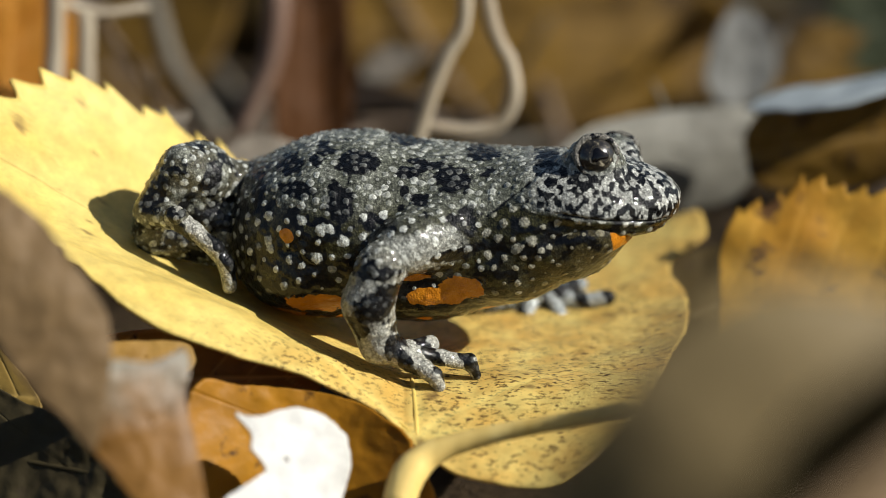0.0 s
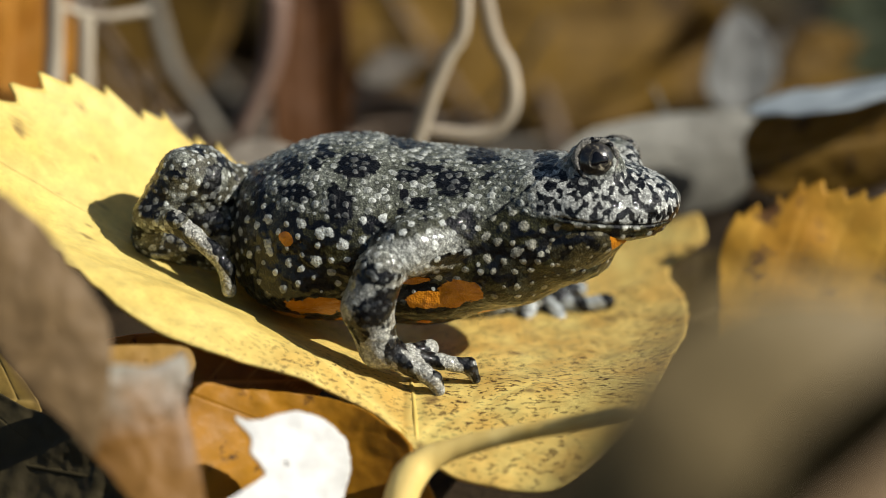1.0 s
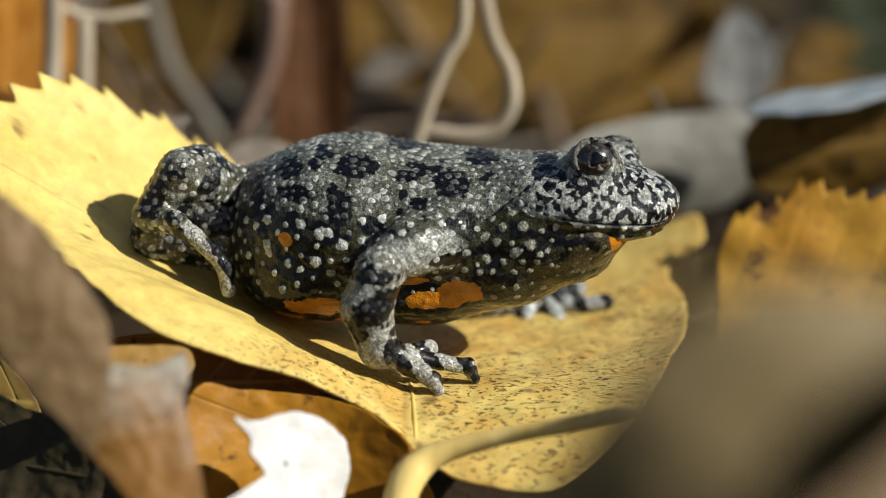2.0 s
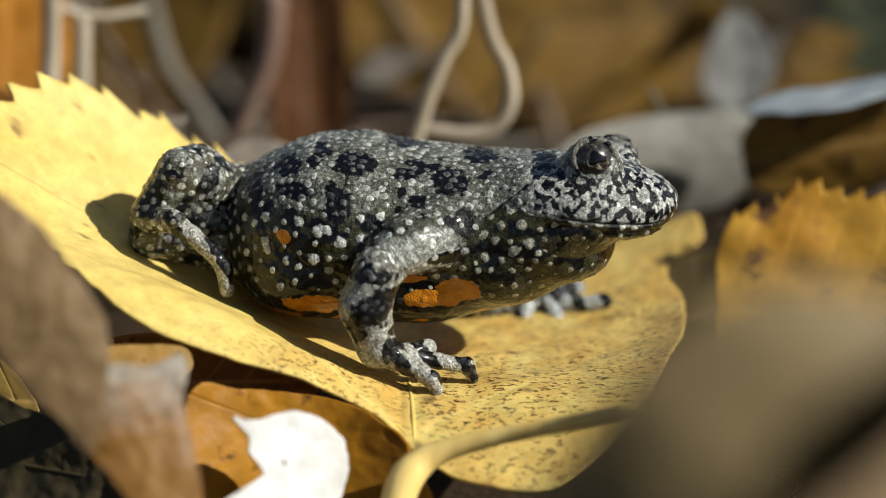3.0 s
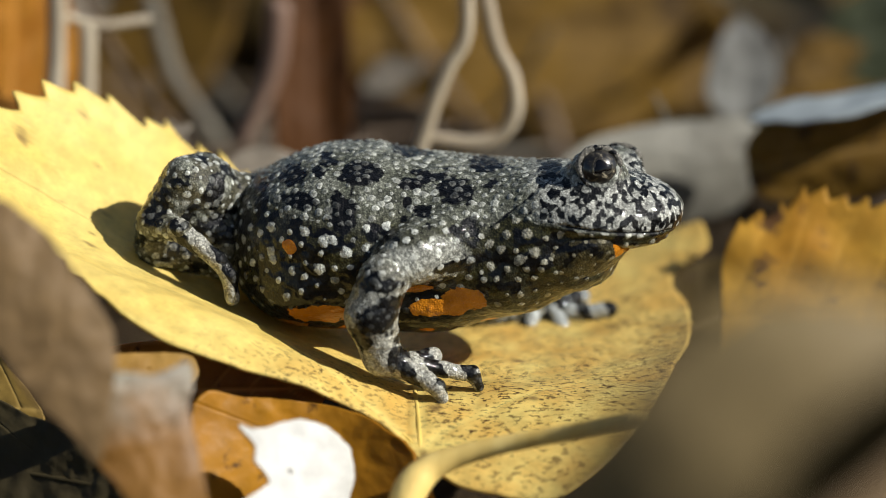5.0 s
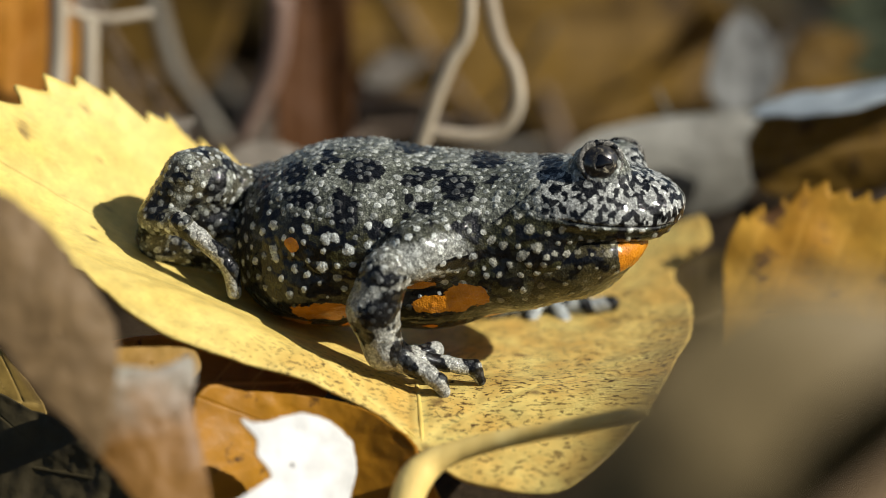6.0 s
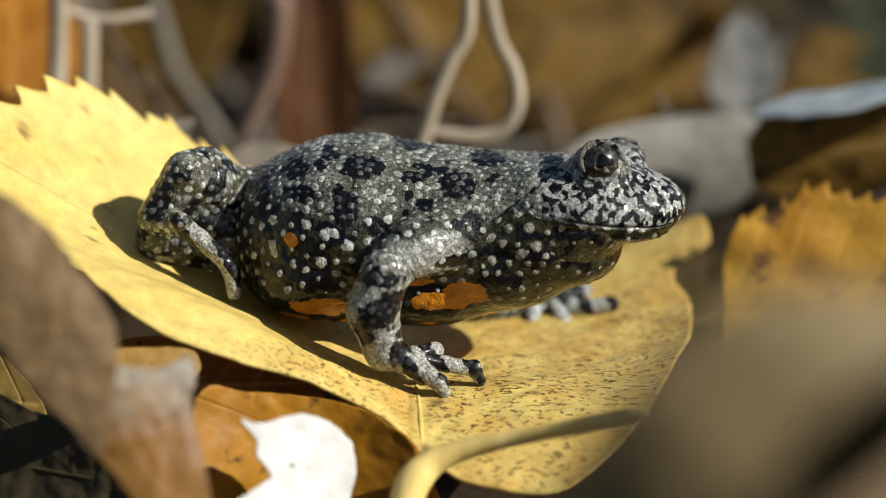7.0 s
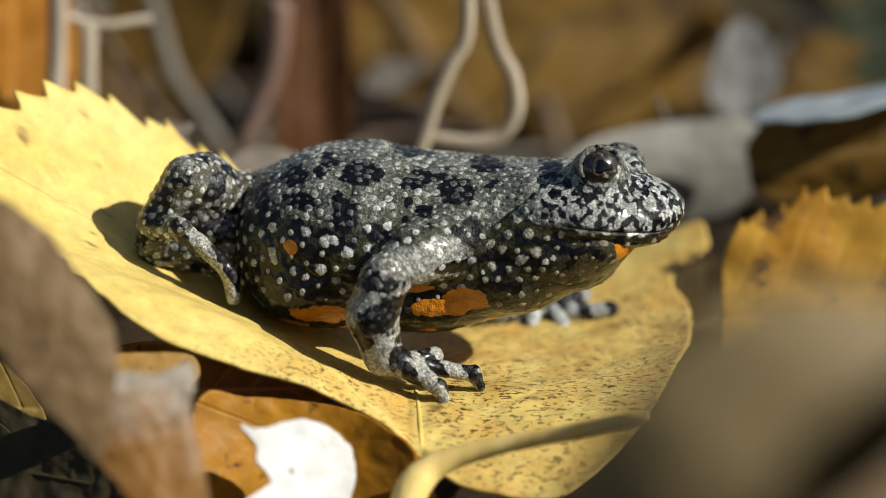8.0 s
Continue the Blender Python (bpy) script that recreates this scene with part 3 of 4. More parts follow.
SIDE_WARTS = [(-8.4, -7.3, 19.1, 0.63), (-8.1, -8.3, 17.7, 0.51), (-7.4, -5.9, 20.3, 0.57), (-10.0, -6.5, 19.9, 0.46), (-5.4, -7.1, 18.7, 0.46), (-6.0, -8.0, 17.8, 0.51), (-4.6, -8.2, 18.0, 0.40), (-1.2, -6.2, 19.7, 0.40), (-0.2, -7.2, 19.4, 0.40), (-3.2, -10.6, 18.1, 0.46), (-2.0, -9.4, 18.4, 0.34), (-10.8, -4.4, 21.3, 0.34), (-9.2, -4.8, 21.2, 0.40), (-12.9, -3.9, 21.3, 0.34), (-5.3, -11.7, 16.9, 0.46), (-4.0, -11.6, 17.5, 0.40), (-1.5, -11.1, 17.3, 0.46), (-0.7, -11.5, 16.0, 0.46), (-0.5, -11.3, 14.5, 0.46), (-1.6, -11.8, 13.8, 0.34), (-2.7, -12.1, 13.3, 0.29), (0.8, -9.9, 13.2, 0.34), (3.9, -9.9, 12.6, 0.34)]
THROAT_WARTS = [(4.4, -9.3, 16.3, 0.51), (5.6, -9.7, 15.8, 0.51), (7.6, -10.3, 15.0, 0.68), (9.0, -10.5, 15.8, 0.57), (7.2, -10.1, 15.8, 0.29), (10.0, -10.7, 14.8, 0.40), (10.8, -10.6, 15.2, 0.34), (12.2, -10.4, 15.0, 0.40), (14.4, -10.3, 16.0, 0.51), (13.4, -10.4, 16.6, 0.34), (13.3, -10.1, 14.8, 0.40), (15.8, -10.3, 16.2, 0.34), (12.4, -10.3, 16.2, 0.29), (11.2, -10.4, 16.2, 0.29), (9.8, -10.6, 14.0, 0.34), (8.2, -10.4, 14.0, 0.34), (6.3, -10.1, 13.9, 0.40), (4.6, -9.8, 14.0, 0.46), (3.6, -9.7, 13.4, 0.29), (5.2, -10.1, 12.8, 0.34), (7.4, -10.3, 12.8, 0.34), (9.0, -10.3, 13.0, 0.34), (11.2, -10.6, 13.6, 0.34), (10.2, -10.2, 17.2, 0.34)]
CHEEK_WARTS = [(6.2, -9.5, 17.4, 0.51), (8.3, -9.9, 17.5, 0.57), (7.2, -8.9, 18.7, 0.46), (13.6, -10.7, 18.2, 0.51), (11.6, -10.3, 17.6, 0.46), (16.0, -10.7, 18.0, 0.51), (18.6, -9.9, 17.6, 0.46), (5.1, -8.7, 18.1, 0.40), (3.6, -9.1, 17.1, 0.34), (3.4, -8.0, 18.8, 0.34), (9.2, -9.5, 18.8, 0.40), (6.6, -8.1, 19.5, 0.34), (8.0, -8.0, 20.1, 0.40), (9.7, -9.1, 19.7, 0.34), (5.0, -7.1, 19.7, 0.34), (14.8, -10.8, 17.6, 0.29)]
# the larger black marks on back and flank: x, y, z, half length and half height
BACK_MARKS = [(-9.0, -3.2, 22.0, 2.5, 1.1), (-3.9, 4.7, 22.5, 2.9, 0.6), (4.2, 1.0, 22.0, 2.0, 1.1), (1.0, -4.8, 20.6, 1.9, 1.3), (-3.8, -3.9, 21.1, 1.4, 0.5), (-16.0, -1.4, 21.3, 1.8, 0.9), (-12.4, -0.3, 22.7, 0.8, 0.4), (-15.0, -5.2, 19.6, 2.4, 0.7), (-10.6, -7.3, 19.0, 1.6, 2.0), (-7.6, -8.5, 17.2, 1.1, 1.1), (-14.0, -9.0, 11.0, 3.3, 0.9), (11.0, -2.8, 22.4, 1.19, 0.45), (-13.2, -2.3, 21.9, 0.7, 0.4), (-2.4, -6.9, 19.1, 1.0, 0.5), (-4.0, -6.1, 19.7, 0.5, 0.5), (-19.2, -3.0, 18.2, 0.8, 1.7), (0.8, -10.4, 14.2, 2.4, 0.8), (-18.2, -6.8, 12.0, 1.6, 0.9)]


def warts(v, pick, gap, size, height, seed, given=()):
    """Warts over the picked vertices, those given first. Returns each vertex' height, its wart field (1 in the middle, 0 at the rim) and the wart's tone."""
    from mathutils import kdtree
    rnd = np.random.RandomState(seed)
    cand = np.flatnonzero(pick)
    rnd.shuffle(cand)
    cell, places, rad, tones = {}, [], [], []

    def add(p, r, tone):
        cell.setdefault(tuple((p // gap).astype(int)), []).append(len(places))
        places.append(p), rad.append(r), tones.append(tone)

    for x, y, z, r in given:
        add(V((x, y, z)), r, rnd.uniform(0.85, 1.0))
    for i in cand[:12000]:
        key = tuple((v[i] // gap).astype(int))
        near = [c for dx in (-1, 0, 1) for dy in (-1, 0, 1) for dz in (-1, 0, 1) for c in cell.get((key[0] + dx, key[1] + dy, key[2] + dz), ())]
        if all(np.linalg.norm(places[c] - v[i]) > max(gap, rad[c] * 1.35 + size * 0.5) for c in near):
            add(v[i], size * rnd.uniform(0.45, 1.4), rnd.uniform(0.35, 0.95))
    tree = kdtree.KDTree(len(places))
    for k, p in enumerate(places):
        tree.insert(Vector(p), k)
    tree.balance()
    found = [tree.find(Vector(p))[1:] for p in v]
    which = np.array([k for k, _ in found])
    d = np.array([e for _, e in found]) * (1 + 0.35 * fuzz(v, 1.1, seed) + 0.15 * fuzz(v, 2.6, seed, 1))
    field = np.clip(1 - (d / np.array(rad)[which]) ** 2, -1.5, 1)
    return np.clip(field, 0, 1) * height, field, np.array(tones)[which]


def skinned(name, v, q, pigment, dark, wart, tone, tint, fire=None):
    n = len(v)
    tint = np.tile(V(tint), (n, 1)) if np.ndim(tint) == 1 else tint
    return mesh_from(name, v, q, SKIN, pigment=np.clip(pigment, 0, 1), dark=dark, wart=wart, tone=tone, tint=tint, fire=np.full(n, -1.0) if fire is None else fire)


def eye_parts(centre, way, body):
    c, w = V(centre), V(way) / np.linalg.norm(way)
    turn = np.array(Vector(w).to_track_quat("Z", "Y").to_matrix())

    def dome(r, offset, wobble=0.0):
        bm = bmesh.new()
        bmesh.ops.create_uvsphere(bm, u_segments=36, v_segments=24, radius=1.0)
        p = np.array([x.co for x in bm.verts])
        f = [[x.index for x in face.verts] for face in bm.faces]
        bm.free()
        a = np.arctan2(p[:, 1], p[:, 0])
        p[:, :2] *= (1 + wobble * np.cos(3 * a + 0.6))[:, None]
        return (p * V(r)) @ turn.T + c + w * offset, f

    under("eyeball", mesh_from("eyeball", *dome((2.25, 2.25, 2.15), 0.0), IRIS), body, "gold-flecked dark toad eye")
    under("pupil", mesh_from("pupil", *dome((1.05, 0.92, 0.5), 1.70, 0.10), PUPIL), body, "glossy black rounded pupil")
    halo = []
    for k in range(25):
        a = 2 * math.pi * k / 24
        rr = 1.03 + 0.10 * math.cos(3 * a + 0.6) + 0.05 * math.sin(7 * a)
        halo.append((*(c + turn @ V((math.cos(a) * rr, math.sin(a) * rr * 0.9, 1.90))), 0.03 + 0.04 * abs(math.sin(5 * a))))
    under("iris_ring", tube_mesh("iris_ring", halo, GOLD, 96, 8, 0.3), body, "thin gold ring around the pupil")
    ring = []
    for k in range(25):
        a = 2 * math.pi * k / 24
        rr = 2.12 + 0.08 * math.sin(3 * a)
        ring.append((*(c + turn @ V((math.cos(a) * rr, math.sin(a) * rr, 0.95))), 0.34 + 0.06 * math.sin(a)))
    me = tube_mesh("eyelid", ring, SKIN, 96, 12, 0.15)
    col = me.attributes.new("pigment", "FLOAT_COLOR", "POINT")
    col.data.foreach_set("color", [0.17, 0.16, 0.135, 1] * len(me.vertices))
    at = np.array([x.co for x in me.vertices]) / MM
    for key, val in (("dark", over(fuzz(at, 1.3, 6), 0.35)), ("wart", np.full(len(at), -1.0)), ("fire", np.full(len(at), -1.0))):
        me.attributes.new(key, "FLOAT", "POINT").data.foreach_set("value", val.astype(np.float32))
    under("eyelid", me, body)


BODY = [
    ball((-8.7, 3.0, 13.6), (13.6, 12.5, 9.7), -4), ball((1.6, 2.0, 14.1), (11.5, 11.5, 8.0), -6), ball((8.7, 0.0, 16.3), (8.5, 10.0, 5.6), -4),
    ball((14.0, -2.0, 18.6), (8.0, 8.6, 3.8), -5), ball((20.2, -3.5, 18.6), (4.5, 5.0, 2.8), -5), ball((16.3, -2.5, 18.6), (7.0, 7.2, 2.7), -6),
    ball((-13.6, 2.0, 10.0), (8.5, 11.0, 5.4)), ball((-17.3, 4.0, 13.1), (5.5, 9.0, 6.5)), ball((-1.5, 2.0, 9.0), (9.0, 10.5, 5.0), 3),
    ball((15.6, -5.2, 22.7), (2.95, 2.5, 2.6)), ball((18.3, 4.0, 20.4), (2.8, 2.5, 2.5)),
    limb((1.5, -6.0, 16.2), (-0.5, -7.6, 15.6), 3.0, 2.7), limb((-0.5, -7.6, 15.6), (-3.4, -9.8, 15.2), 2.6, 2.5), limb((-3.4, -9.8, 15.2), (-5.6, -11.5, 14.2), 2.4, 2.2),
    ball((10.5, -1.2, 14.0), (8.0, 9.4, 4.7), -10), ball((15.7, -2.6, 17.0), (6.6, 7.0, 1.3), -6), ball((6.1, 0.0, 11.6), (7.0, 10.2, 5.0), -8),
]
THROAT = [ball((11.4, -1.3, 12.3), (7.6, 9.2, 4.7), -4), ball((14.6, -2.6, 13.9), (5.6, 8.3, 3.3), 10), ball((16.6, -3.1, 13.9), (4.3, 6.4, 2.2), 12), ball((6.7, -0.0, 10.3), (5.5, 9.6, 4.0), -8)]


def marks_field(v, marks, wobble, depth=3.5):
    """Above nought inside the marks, each an ellipse on the skin."""
    out = np.full(len(v), -1.0)
    for x, y, z, a, h in marks:
        d = np.linalg.norm((v - V((x, y, z))) / V((a, depth, h)), axis=1)
        out = np.maximum(out, 1 - d + wobble)
    return np.clip(out, -1, 1)


def toad():
    ob = empty("toad", (0, 0, 8))
    v, q = flesh(BODY, 0.15, 2.0)
    nor = normals(v, q)
    x, y, z = v.T
    n1, n2, n3 = fuzz(v, 0.22, 3), fuzz(v, 0.5, 8), fuzz(v, 1.3, 13, 1)
    above = z - (18.6 - 0.14 * (x - 11.7))
    fold_at = 17.4 + 0.73 * (x - 3.8)
    throat_side = step01(z - np.minimum(fold_at, 18.4 - 0.14 * (x - 11.7)), 0.2, -0.3) * step01(x, 2.5, 5.0)
    flank = np.maximum(step01(z + 0.6 * n2, 19.8, 16.5), throat_side)
    arm = step01(np.linalg.norm((v - V((-2.6, -9.6, 15.0))) / V((5.2, 5, 2.6)), axis=1) + 0.25 * n2, 1.1, 0.8)
    flank = flank * (1 - arm)
    face = step01(x, 8.0, 11.0) * step01(above, -0.2, 0.1) * step01(above - 0.28 * np.maximum(0, x - 16), 4.6, 3.4)
    col = blend(np.tile(V((0.095, 0.100, 0.077)), (len(v), 1)), step01(n2, -0.1, 0.45) * 0.8, GREYISH)
    col = blend(col, flank, blend(np.tile(V(OLIVE), (len(v), 1)), step01(n1, -0.1, 0.4) * 0.7, (0.038, 0.037, 0.024)))
    col = blend(col, arm * 0.9, (0.30, 0.305, 0.27))
    col = blend(col, face * 0.95, (0.37, 0.375, 0.34))
    speckle = fuzz(v, 0.45, 55) + 0.35 * n3
    dark = over(n1 + 0.5 * fuzz(v, 0.7, 19) + 0.2 * n3, 0.06) * (1 - flank) + over(speckle, 0.6) * flank - 0.12 * arm
    dark = np.where(throat_side > 0.5, over(speckle, 0.46), dark)
    dark = np.where(face > 0.5, over(fuzz(v * V((1.2, 1, 0.8)), 1.15, 77), 0.52), dark)
    dark = np.maximum(dark, marks_field(v, BACK_MARKS, 0.2 * n3 + 0.22 * n2 - 0.05))
    belly = step01(z + 0.5 * n2 + 0.05 * np.maximum(x, 0), 9.9, 9.4)
    dark = np.maximum(dark, belly * 2 - 1)
    d1, w1, t1 = warts(v, (nor[:, 2] > -0.3) & (z > 17), 0.86, 0.36, 0.15, 4)
    d2, w2, t2 = warts(v, (z < 21) & (nor[:, 2] > -0.9) & (z > 8.5), 1.35, 0.36, 0.10, 9, FLANK_WARTS + SIDE_WARTS + THROAT_WARTS + CHEEK_WARTS)
    low = (flank > 0.5) | (arm > 0.6)
    ring = 1 - 0.5 * step01(w1, 0.55, 0.8)
    wart = np.where(low, w2, w1)
    tone = np.where(low, t2, t1 * ring * (0.9 - 0.6 * step01(dark, 0, 0.1))) * (1 - 0.85 * face) * (1 - 0.8 * belly)
    tint = blend(np.tile(V(WART), (len(v), 1)), throat_side * 0.8, (0.40, 0.375, 0.27))
    fire = over(fuzz(v, 0.28, 31), 0.3) * step01(z, 7.6, 7.0) - step01(z, 6.8, 7.6)
    for c, r in (((-13.0, -7.0, 8.4), (3.2, 5, 1.25)), ((-0.5, -8.0, 9.1), (3.6, 5, 1.0)), ((2.1, -8.0, 10.2), (2.3, 5, 1.4)), ((-3.1, -9.0, 11.3), (1.8, 5, 0.5)), ((-16.2, -8.5, 15.35), (0.8, 4, 0.75))):
        fire = np.maximum(fire, 1 - np.linalg.norm((v - V(c)) / V(r), axis=1) + 0.12 * n3 + 0.16 * n2)
    # mouth and the fold behind the cheek: pressed in, their crease shade painted black
    mouth = np.exp(-(above / 0.16) ** 2) * step01(x, 10.8, 12.5) * (nor[:, 2] < 0.6)
    fold = np.exp(-((z - fold_at) / 0.3) ** 2) * step01(x, 3.0, 4.5) * step01(x, 11.0, 9.5)
    dark = np.maximum(dark, np.maximum(mouth * 1.4, fold * 1.1) - 1)
    tone = tone * (1 - mouth) * (1 - fold)
    height = np.where(low, d2, d1) * (1 - 0.8 * face)
    v = v + nor * (height + 0.06 * n3 + 0.10 * n2 - 0.30 * mouth - 0.2 * fold)[:, None]
    pivot = (21.6, -3.0, 18.1)
    body = new("body", skinned("body", v - V(pivot), q, col, dark, wart, tone, tint, fire))
    body.parent, body.location = ob, (Vector(pivot) - Vector((0, 0, 8))) * MM
    eye_parts((15.5, -6.0, 23.3), (0.2, -1.0, 0.42), body)
    eye_parts((18.6, 4.6, 20.5), (0.25, 1.0, 0.16), body)

    # throat pouch
    v, q = flesh(THROAT, 0.16, 2.0)
    nor = normals(v, q)
    n2, n3 = fuzz(v, 0.5, 41), fuzz(v, 1.3, 43, 1)
    col = blend(np.tile(V((0.060, 0.050, 0.022)), (len(v), 1)), step01(n2, 0.0, 0.5), (0.035, 0.032, 0.018))
    d, w, t = warts(v, nor[:, 2] < 2, 1.2, 0.38, 0.06, 21, THROAT_WARTS + CHEEK_WARTS)
    front = v[:, 0] + 0.4 * n2 - 17.6
    hinge = (4.5, -1.0, 11.3)
    throat = new("throat", skinned("throat", v + nor * (d + 0.05 * n3)[:, None] - V(hinge), q, col, over(fuzz(v, 0.45, 58) + 0.3 * n3, 0.34), w, t * step01(front, 0.2, -0.4), (0.38, 0.35, 0.24), np.clip(np.minimum(front, 0.8 * (v[:, 2] - 12.5)), -1, 1)))
    throat.parent, throat.location = ob, (Vector(hinge) - Vector((0, 0, 8))) * MM
    tagged(throat, "dark spotted throat with orange front")

    def limb_skin(name, prims, seed, step, k, parent, marks=()):
        v, q = flesh(prims, step, k)
        nor = normals(v, q)
        n2, n3 = fuzz(v, 0.5, seed), fuzz(v, 1.4, seed + 3, 1)
        col = blend(np.tile(V((0.078, 0.074, 0.050)), (len(v), 1)), step01(n2, -0.1, 0.4) * 0.8, GREYISH)
        d, w, t = warts(v, nor[:, 2] > -2, 0.85, 0.33, 0.09, seed)
        dark = over(fuzz(v, 0.4, seed + 7) + 0.35 * n3, 0.5)
        if marks:
            lower = step01(v[:, 2], 14.0, 11.5)
            col = blend(col, 0.35 + 0.6 * lower, (0.31, 0.31, 0.27))
            t, d = t * (1 - 0.65 * lower), d * (1 - 0.6 * lower)
            dark = np.maximum(dark - 0.25 - 0.6 * lower, marks_field(v, marks, 0.3 * n3 + 0.25 * n2, 3.0))
        if name == "toe":
            # far foreleg's toes paler and bluish: sunlight and wet sheen put into the colour
            col = blend(col, 0.8 + 0 * n3, (0.36, 0.355, 0.31) if seed < 70 or seed > 80 else (0.40, 0.43, 0.43))
            dark = np.sin(v[:, 0] * 1.9 + v[:, 2] * 1.1 + seed) + 0.6 * n3 - 0.2
            d, t = d * 0.3, t * 0.4
        t = t * (1 - 0.7 * step01(dark, 0.0, 0.15))
        v = v + nor * (d + 0.06 * n3 + 0.08 * n2)[:, None]
        return under(name, skinned(name, v, q, col, dark, w, t, WART), parent)

    def leg(name, prims, toes, seed, step=0.16, k=0.6, marks=()):
        made = limb_skin(name, prims, seed, step, k, ob, marks)
        for n, t in enumerate(toes):
            limb_skin("toe", chain(*t), seed + n, 0.11, 0.4, made)

    fore = [limb((-3.4, -9.6, 14.9), (-5.9, -11.8, 13.9), 2.2, 2.35), limb((-6.5, -12.3, 13.3), (-7.6, -13.0, 9.8), 2.5, 2.65), limb((-7.6, -13.0, 9.8), (-6.5, -13.0, 5.5), 2.6, 2.0), limb((-6.5, -13.0, 5.5), (-4.0, -12.8, 4.3), 1.9, 1.35)]
    leg("foreleg", fore, [
        [(*(-4.8, -13.3, 4.7), 1.3), (*(-2.0, -13.8, 3.1), 0.9), (*(-0.9, -14.0, 2.5), 0.85), (*(-0.4, -14.0, 1.3), 0.65)],
        [(*(-4.6, -12.6, 4.6), 1.2), (*(-0.2, -11.6, 3.5), 0.8), (*(2.7, -11.0, 2.8), 0.8), (*(3.4, -11.0, 1.4), 0.55)],
        [(*(-4.3, -12.0, 4.4), 1.0), (*(-1.3, -10.0, 4.4), 0.95)]], 61,
        marks=((-7.0, -14.6, 13.7, 2.8, 0.8), (-5.3, -15.0, 11.3, 1.9, 1.3), (-7.0, -15.5, 9.8, 2.0, 1.6), (-8.6, -15.0, 8.2, 1.3, 1.7), (-4.7, -15.0, 7.6, 0.6, 0.7), (-4.6, -14.6, 5.7, 1.3, 1.5)))
    far = [limb((2.9, 9.0, 6.7), (4.8, 14.0, 0.7), 2.6, 2.2), limb((4.8, 14.0, 0.7), (9.3, 15.0, 0.8), 2.0, 2.0), limb((9.3, 15.0, 0.8), (12.8, 15.0, 1.2), 2.0, 1.6)]
    leg("foreleg", far, [
        [(*(11.9, 15.0, 1.0), 1.2), (*(15.7, 14.0, 0.7), 1.0), (*(18.6, 14.0, 1.2), 0.85)], [(*(11.9, 16.0, 1.2), 1.1), (*(15.7, 18.0, 1.4), 0.9)],
        [(*(9.9, 14.0, 1.0), 1.1), (*(9.3, 12.5, -0.2), 0.9)], [(*(11.9, 14.0, 1.0), 1.1), (*(13.2, 12.5, -0.4), 0.9)]], 71)
    hind = [ball((-26.0, 2.5, 19.0), (3.7, 4.2, 3.6)), limb((-21.2, 7.5, 12.7), (-25.4, 3.0, 18.2), 3.0, 3.5), limb((-27.3, 0.5, 20.2), (-30.7, 0.0, 15.6), 2.7, 2.0),
            limb((-30.8, 0.0, 15.6), (-30.5, 0.5, 13.0), 1.9, 2.2), limb((-30.6, 1.0, 13.1), (-23.8, 1.5, 11.7), 2.4, 2.6), limb((-30.9, -1.0, 16.0), (-27.5, -3.5, 15.9), 1.5, 1.15), limb((-29.0, 1.0, 16.9), (-23.2, 2.5, 13.3), 2.6, 3.0), limb((-25.0, 3.5, 17.6), (-19.5, 5.0, 16.6), 2.9, 2.8)]
    leg("hind_leg", hind, [
        [(*(-28.0, -3.3, 16.1), 1.2), (*(-25.9, -4.0, 14.6), 0.95), (*(-23.8, -4.5, 13.1), 0.9), (*(-22.6, -4.8, 11.4), 0.85), (*(-22.3, -5.0, 9.0), 0.78)],
        [(*(-23.7, 1.0, 11.2), 1.2), (*(-20.6, -0.5, 10.5), 0.85), (*(-19.0, -1.5, 9.7), 0.8), (*(-18.5, -2.0, 7.7), 0.65)]], 81)
    back = [ball((-19.0, 13.0, 14.3), (4.0, 4.0, 3.6)), limb((-15.7, 9.0, 13.2), (-19.7, 14.0, 14.0), 3.6, 3.4), limb((-19.7, 14.0, 14.0), (-23.0, 15.0, 10.4), 2.6, 2.0), limb((-23.0, 15.0, 10.4), (-19.3, 15.0, 8.7), 2.0, 1.4)]
    leg("hind_leg", back, [], 91, 0.25)
    tagged(ob, "grey-black speckled fire-bellied toad with orange belly patches, sitting on a leaf", "toad")
    return body, throat, Vector(pivot), Vector(hinge), ob


toad_body, toad_throat, body_pivot, throat_hinge, toad_thing = toad()

# ---- leaves around the toad ----
leaf((31.8, 18.0, -1.7), (68.0, 14.0, 0.4), (0.15, -0.9, 0.35), 28, SPECKLED, "brown-spotted yellow leaf with sharp teeth standing on edge", teeth=15, tooth=1.5, curl=-20, bend=-6, seed=3, nu=200, nv=31, sharp=0.48, fat=0.5, ragged=0.2, veiny=0.5)
torn_leaf((15.3, -132.0, 46.9), (0.1, -0.9, 0.45), [(-11.0, -8.4), (-10.0, -5.3), (-8.6, -2.3), (-6.1, 0.8), (-3.2, 3.5), (-0.1, 5.2), (3.2, 5.6), (6.2, 5.2), (11.9, 4.1), (11.8, 2.9), (7.1, 0.6), (2.6, -2.5), (-2.2, -8.8)],
          FOREGROUND, "dull brown dead leaf lying close by", bend=(30, 20.0, 3.0), wave=0.6, seed=5)
torn_leaf((21.8, -138.0, 42.5), (0.3, -0.8, 0.6), [(6.0, 4.1), (-0.7, 1.4), (-4.0, -0.1), (-4.8, -2.0), (3.8, -3.3)], TAUPE, "small tan dead leaf under a brown one", bend=(0, 30, 0), seed=6)
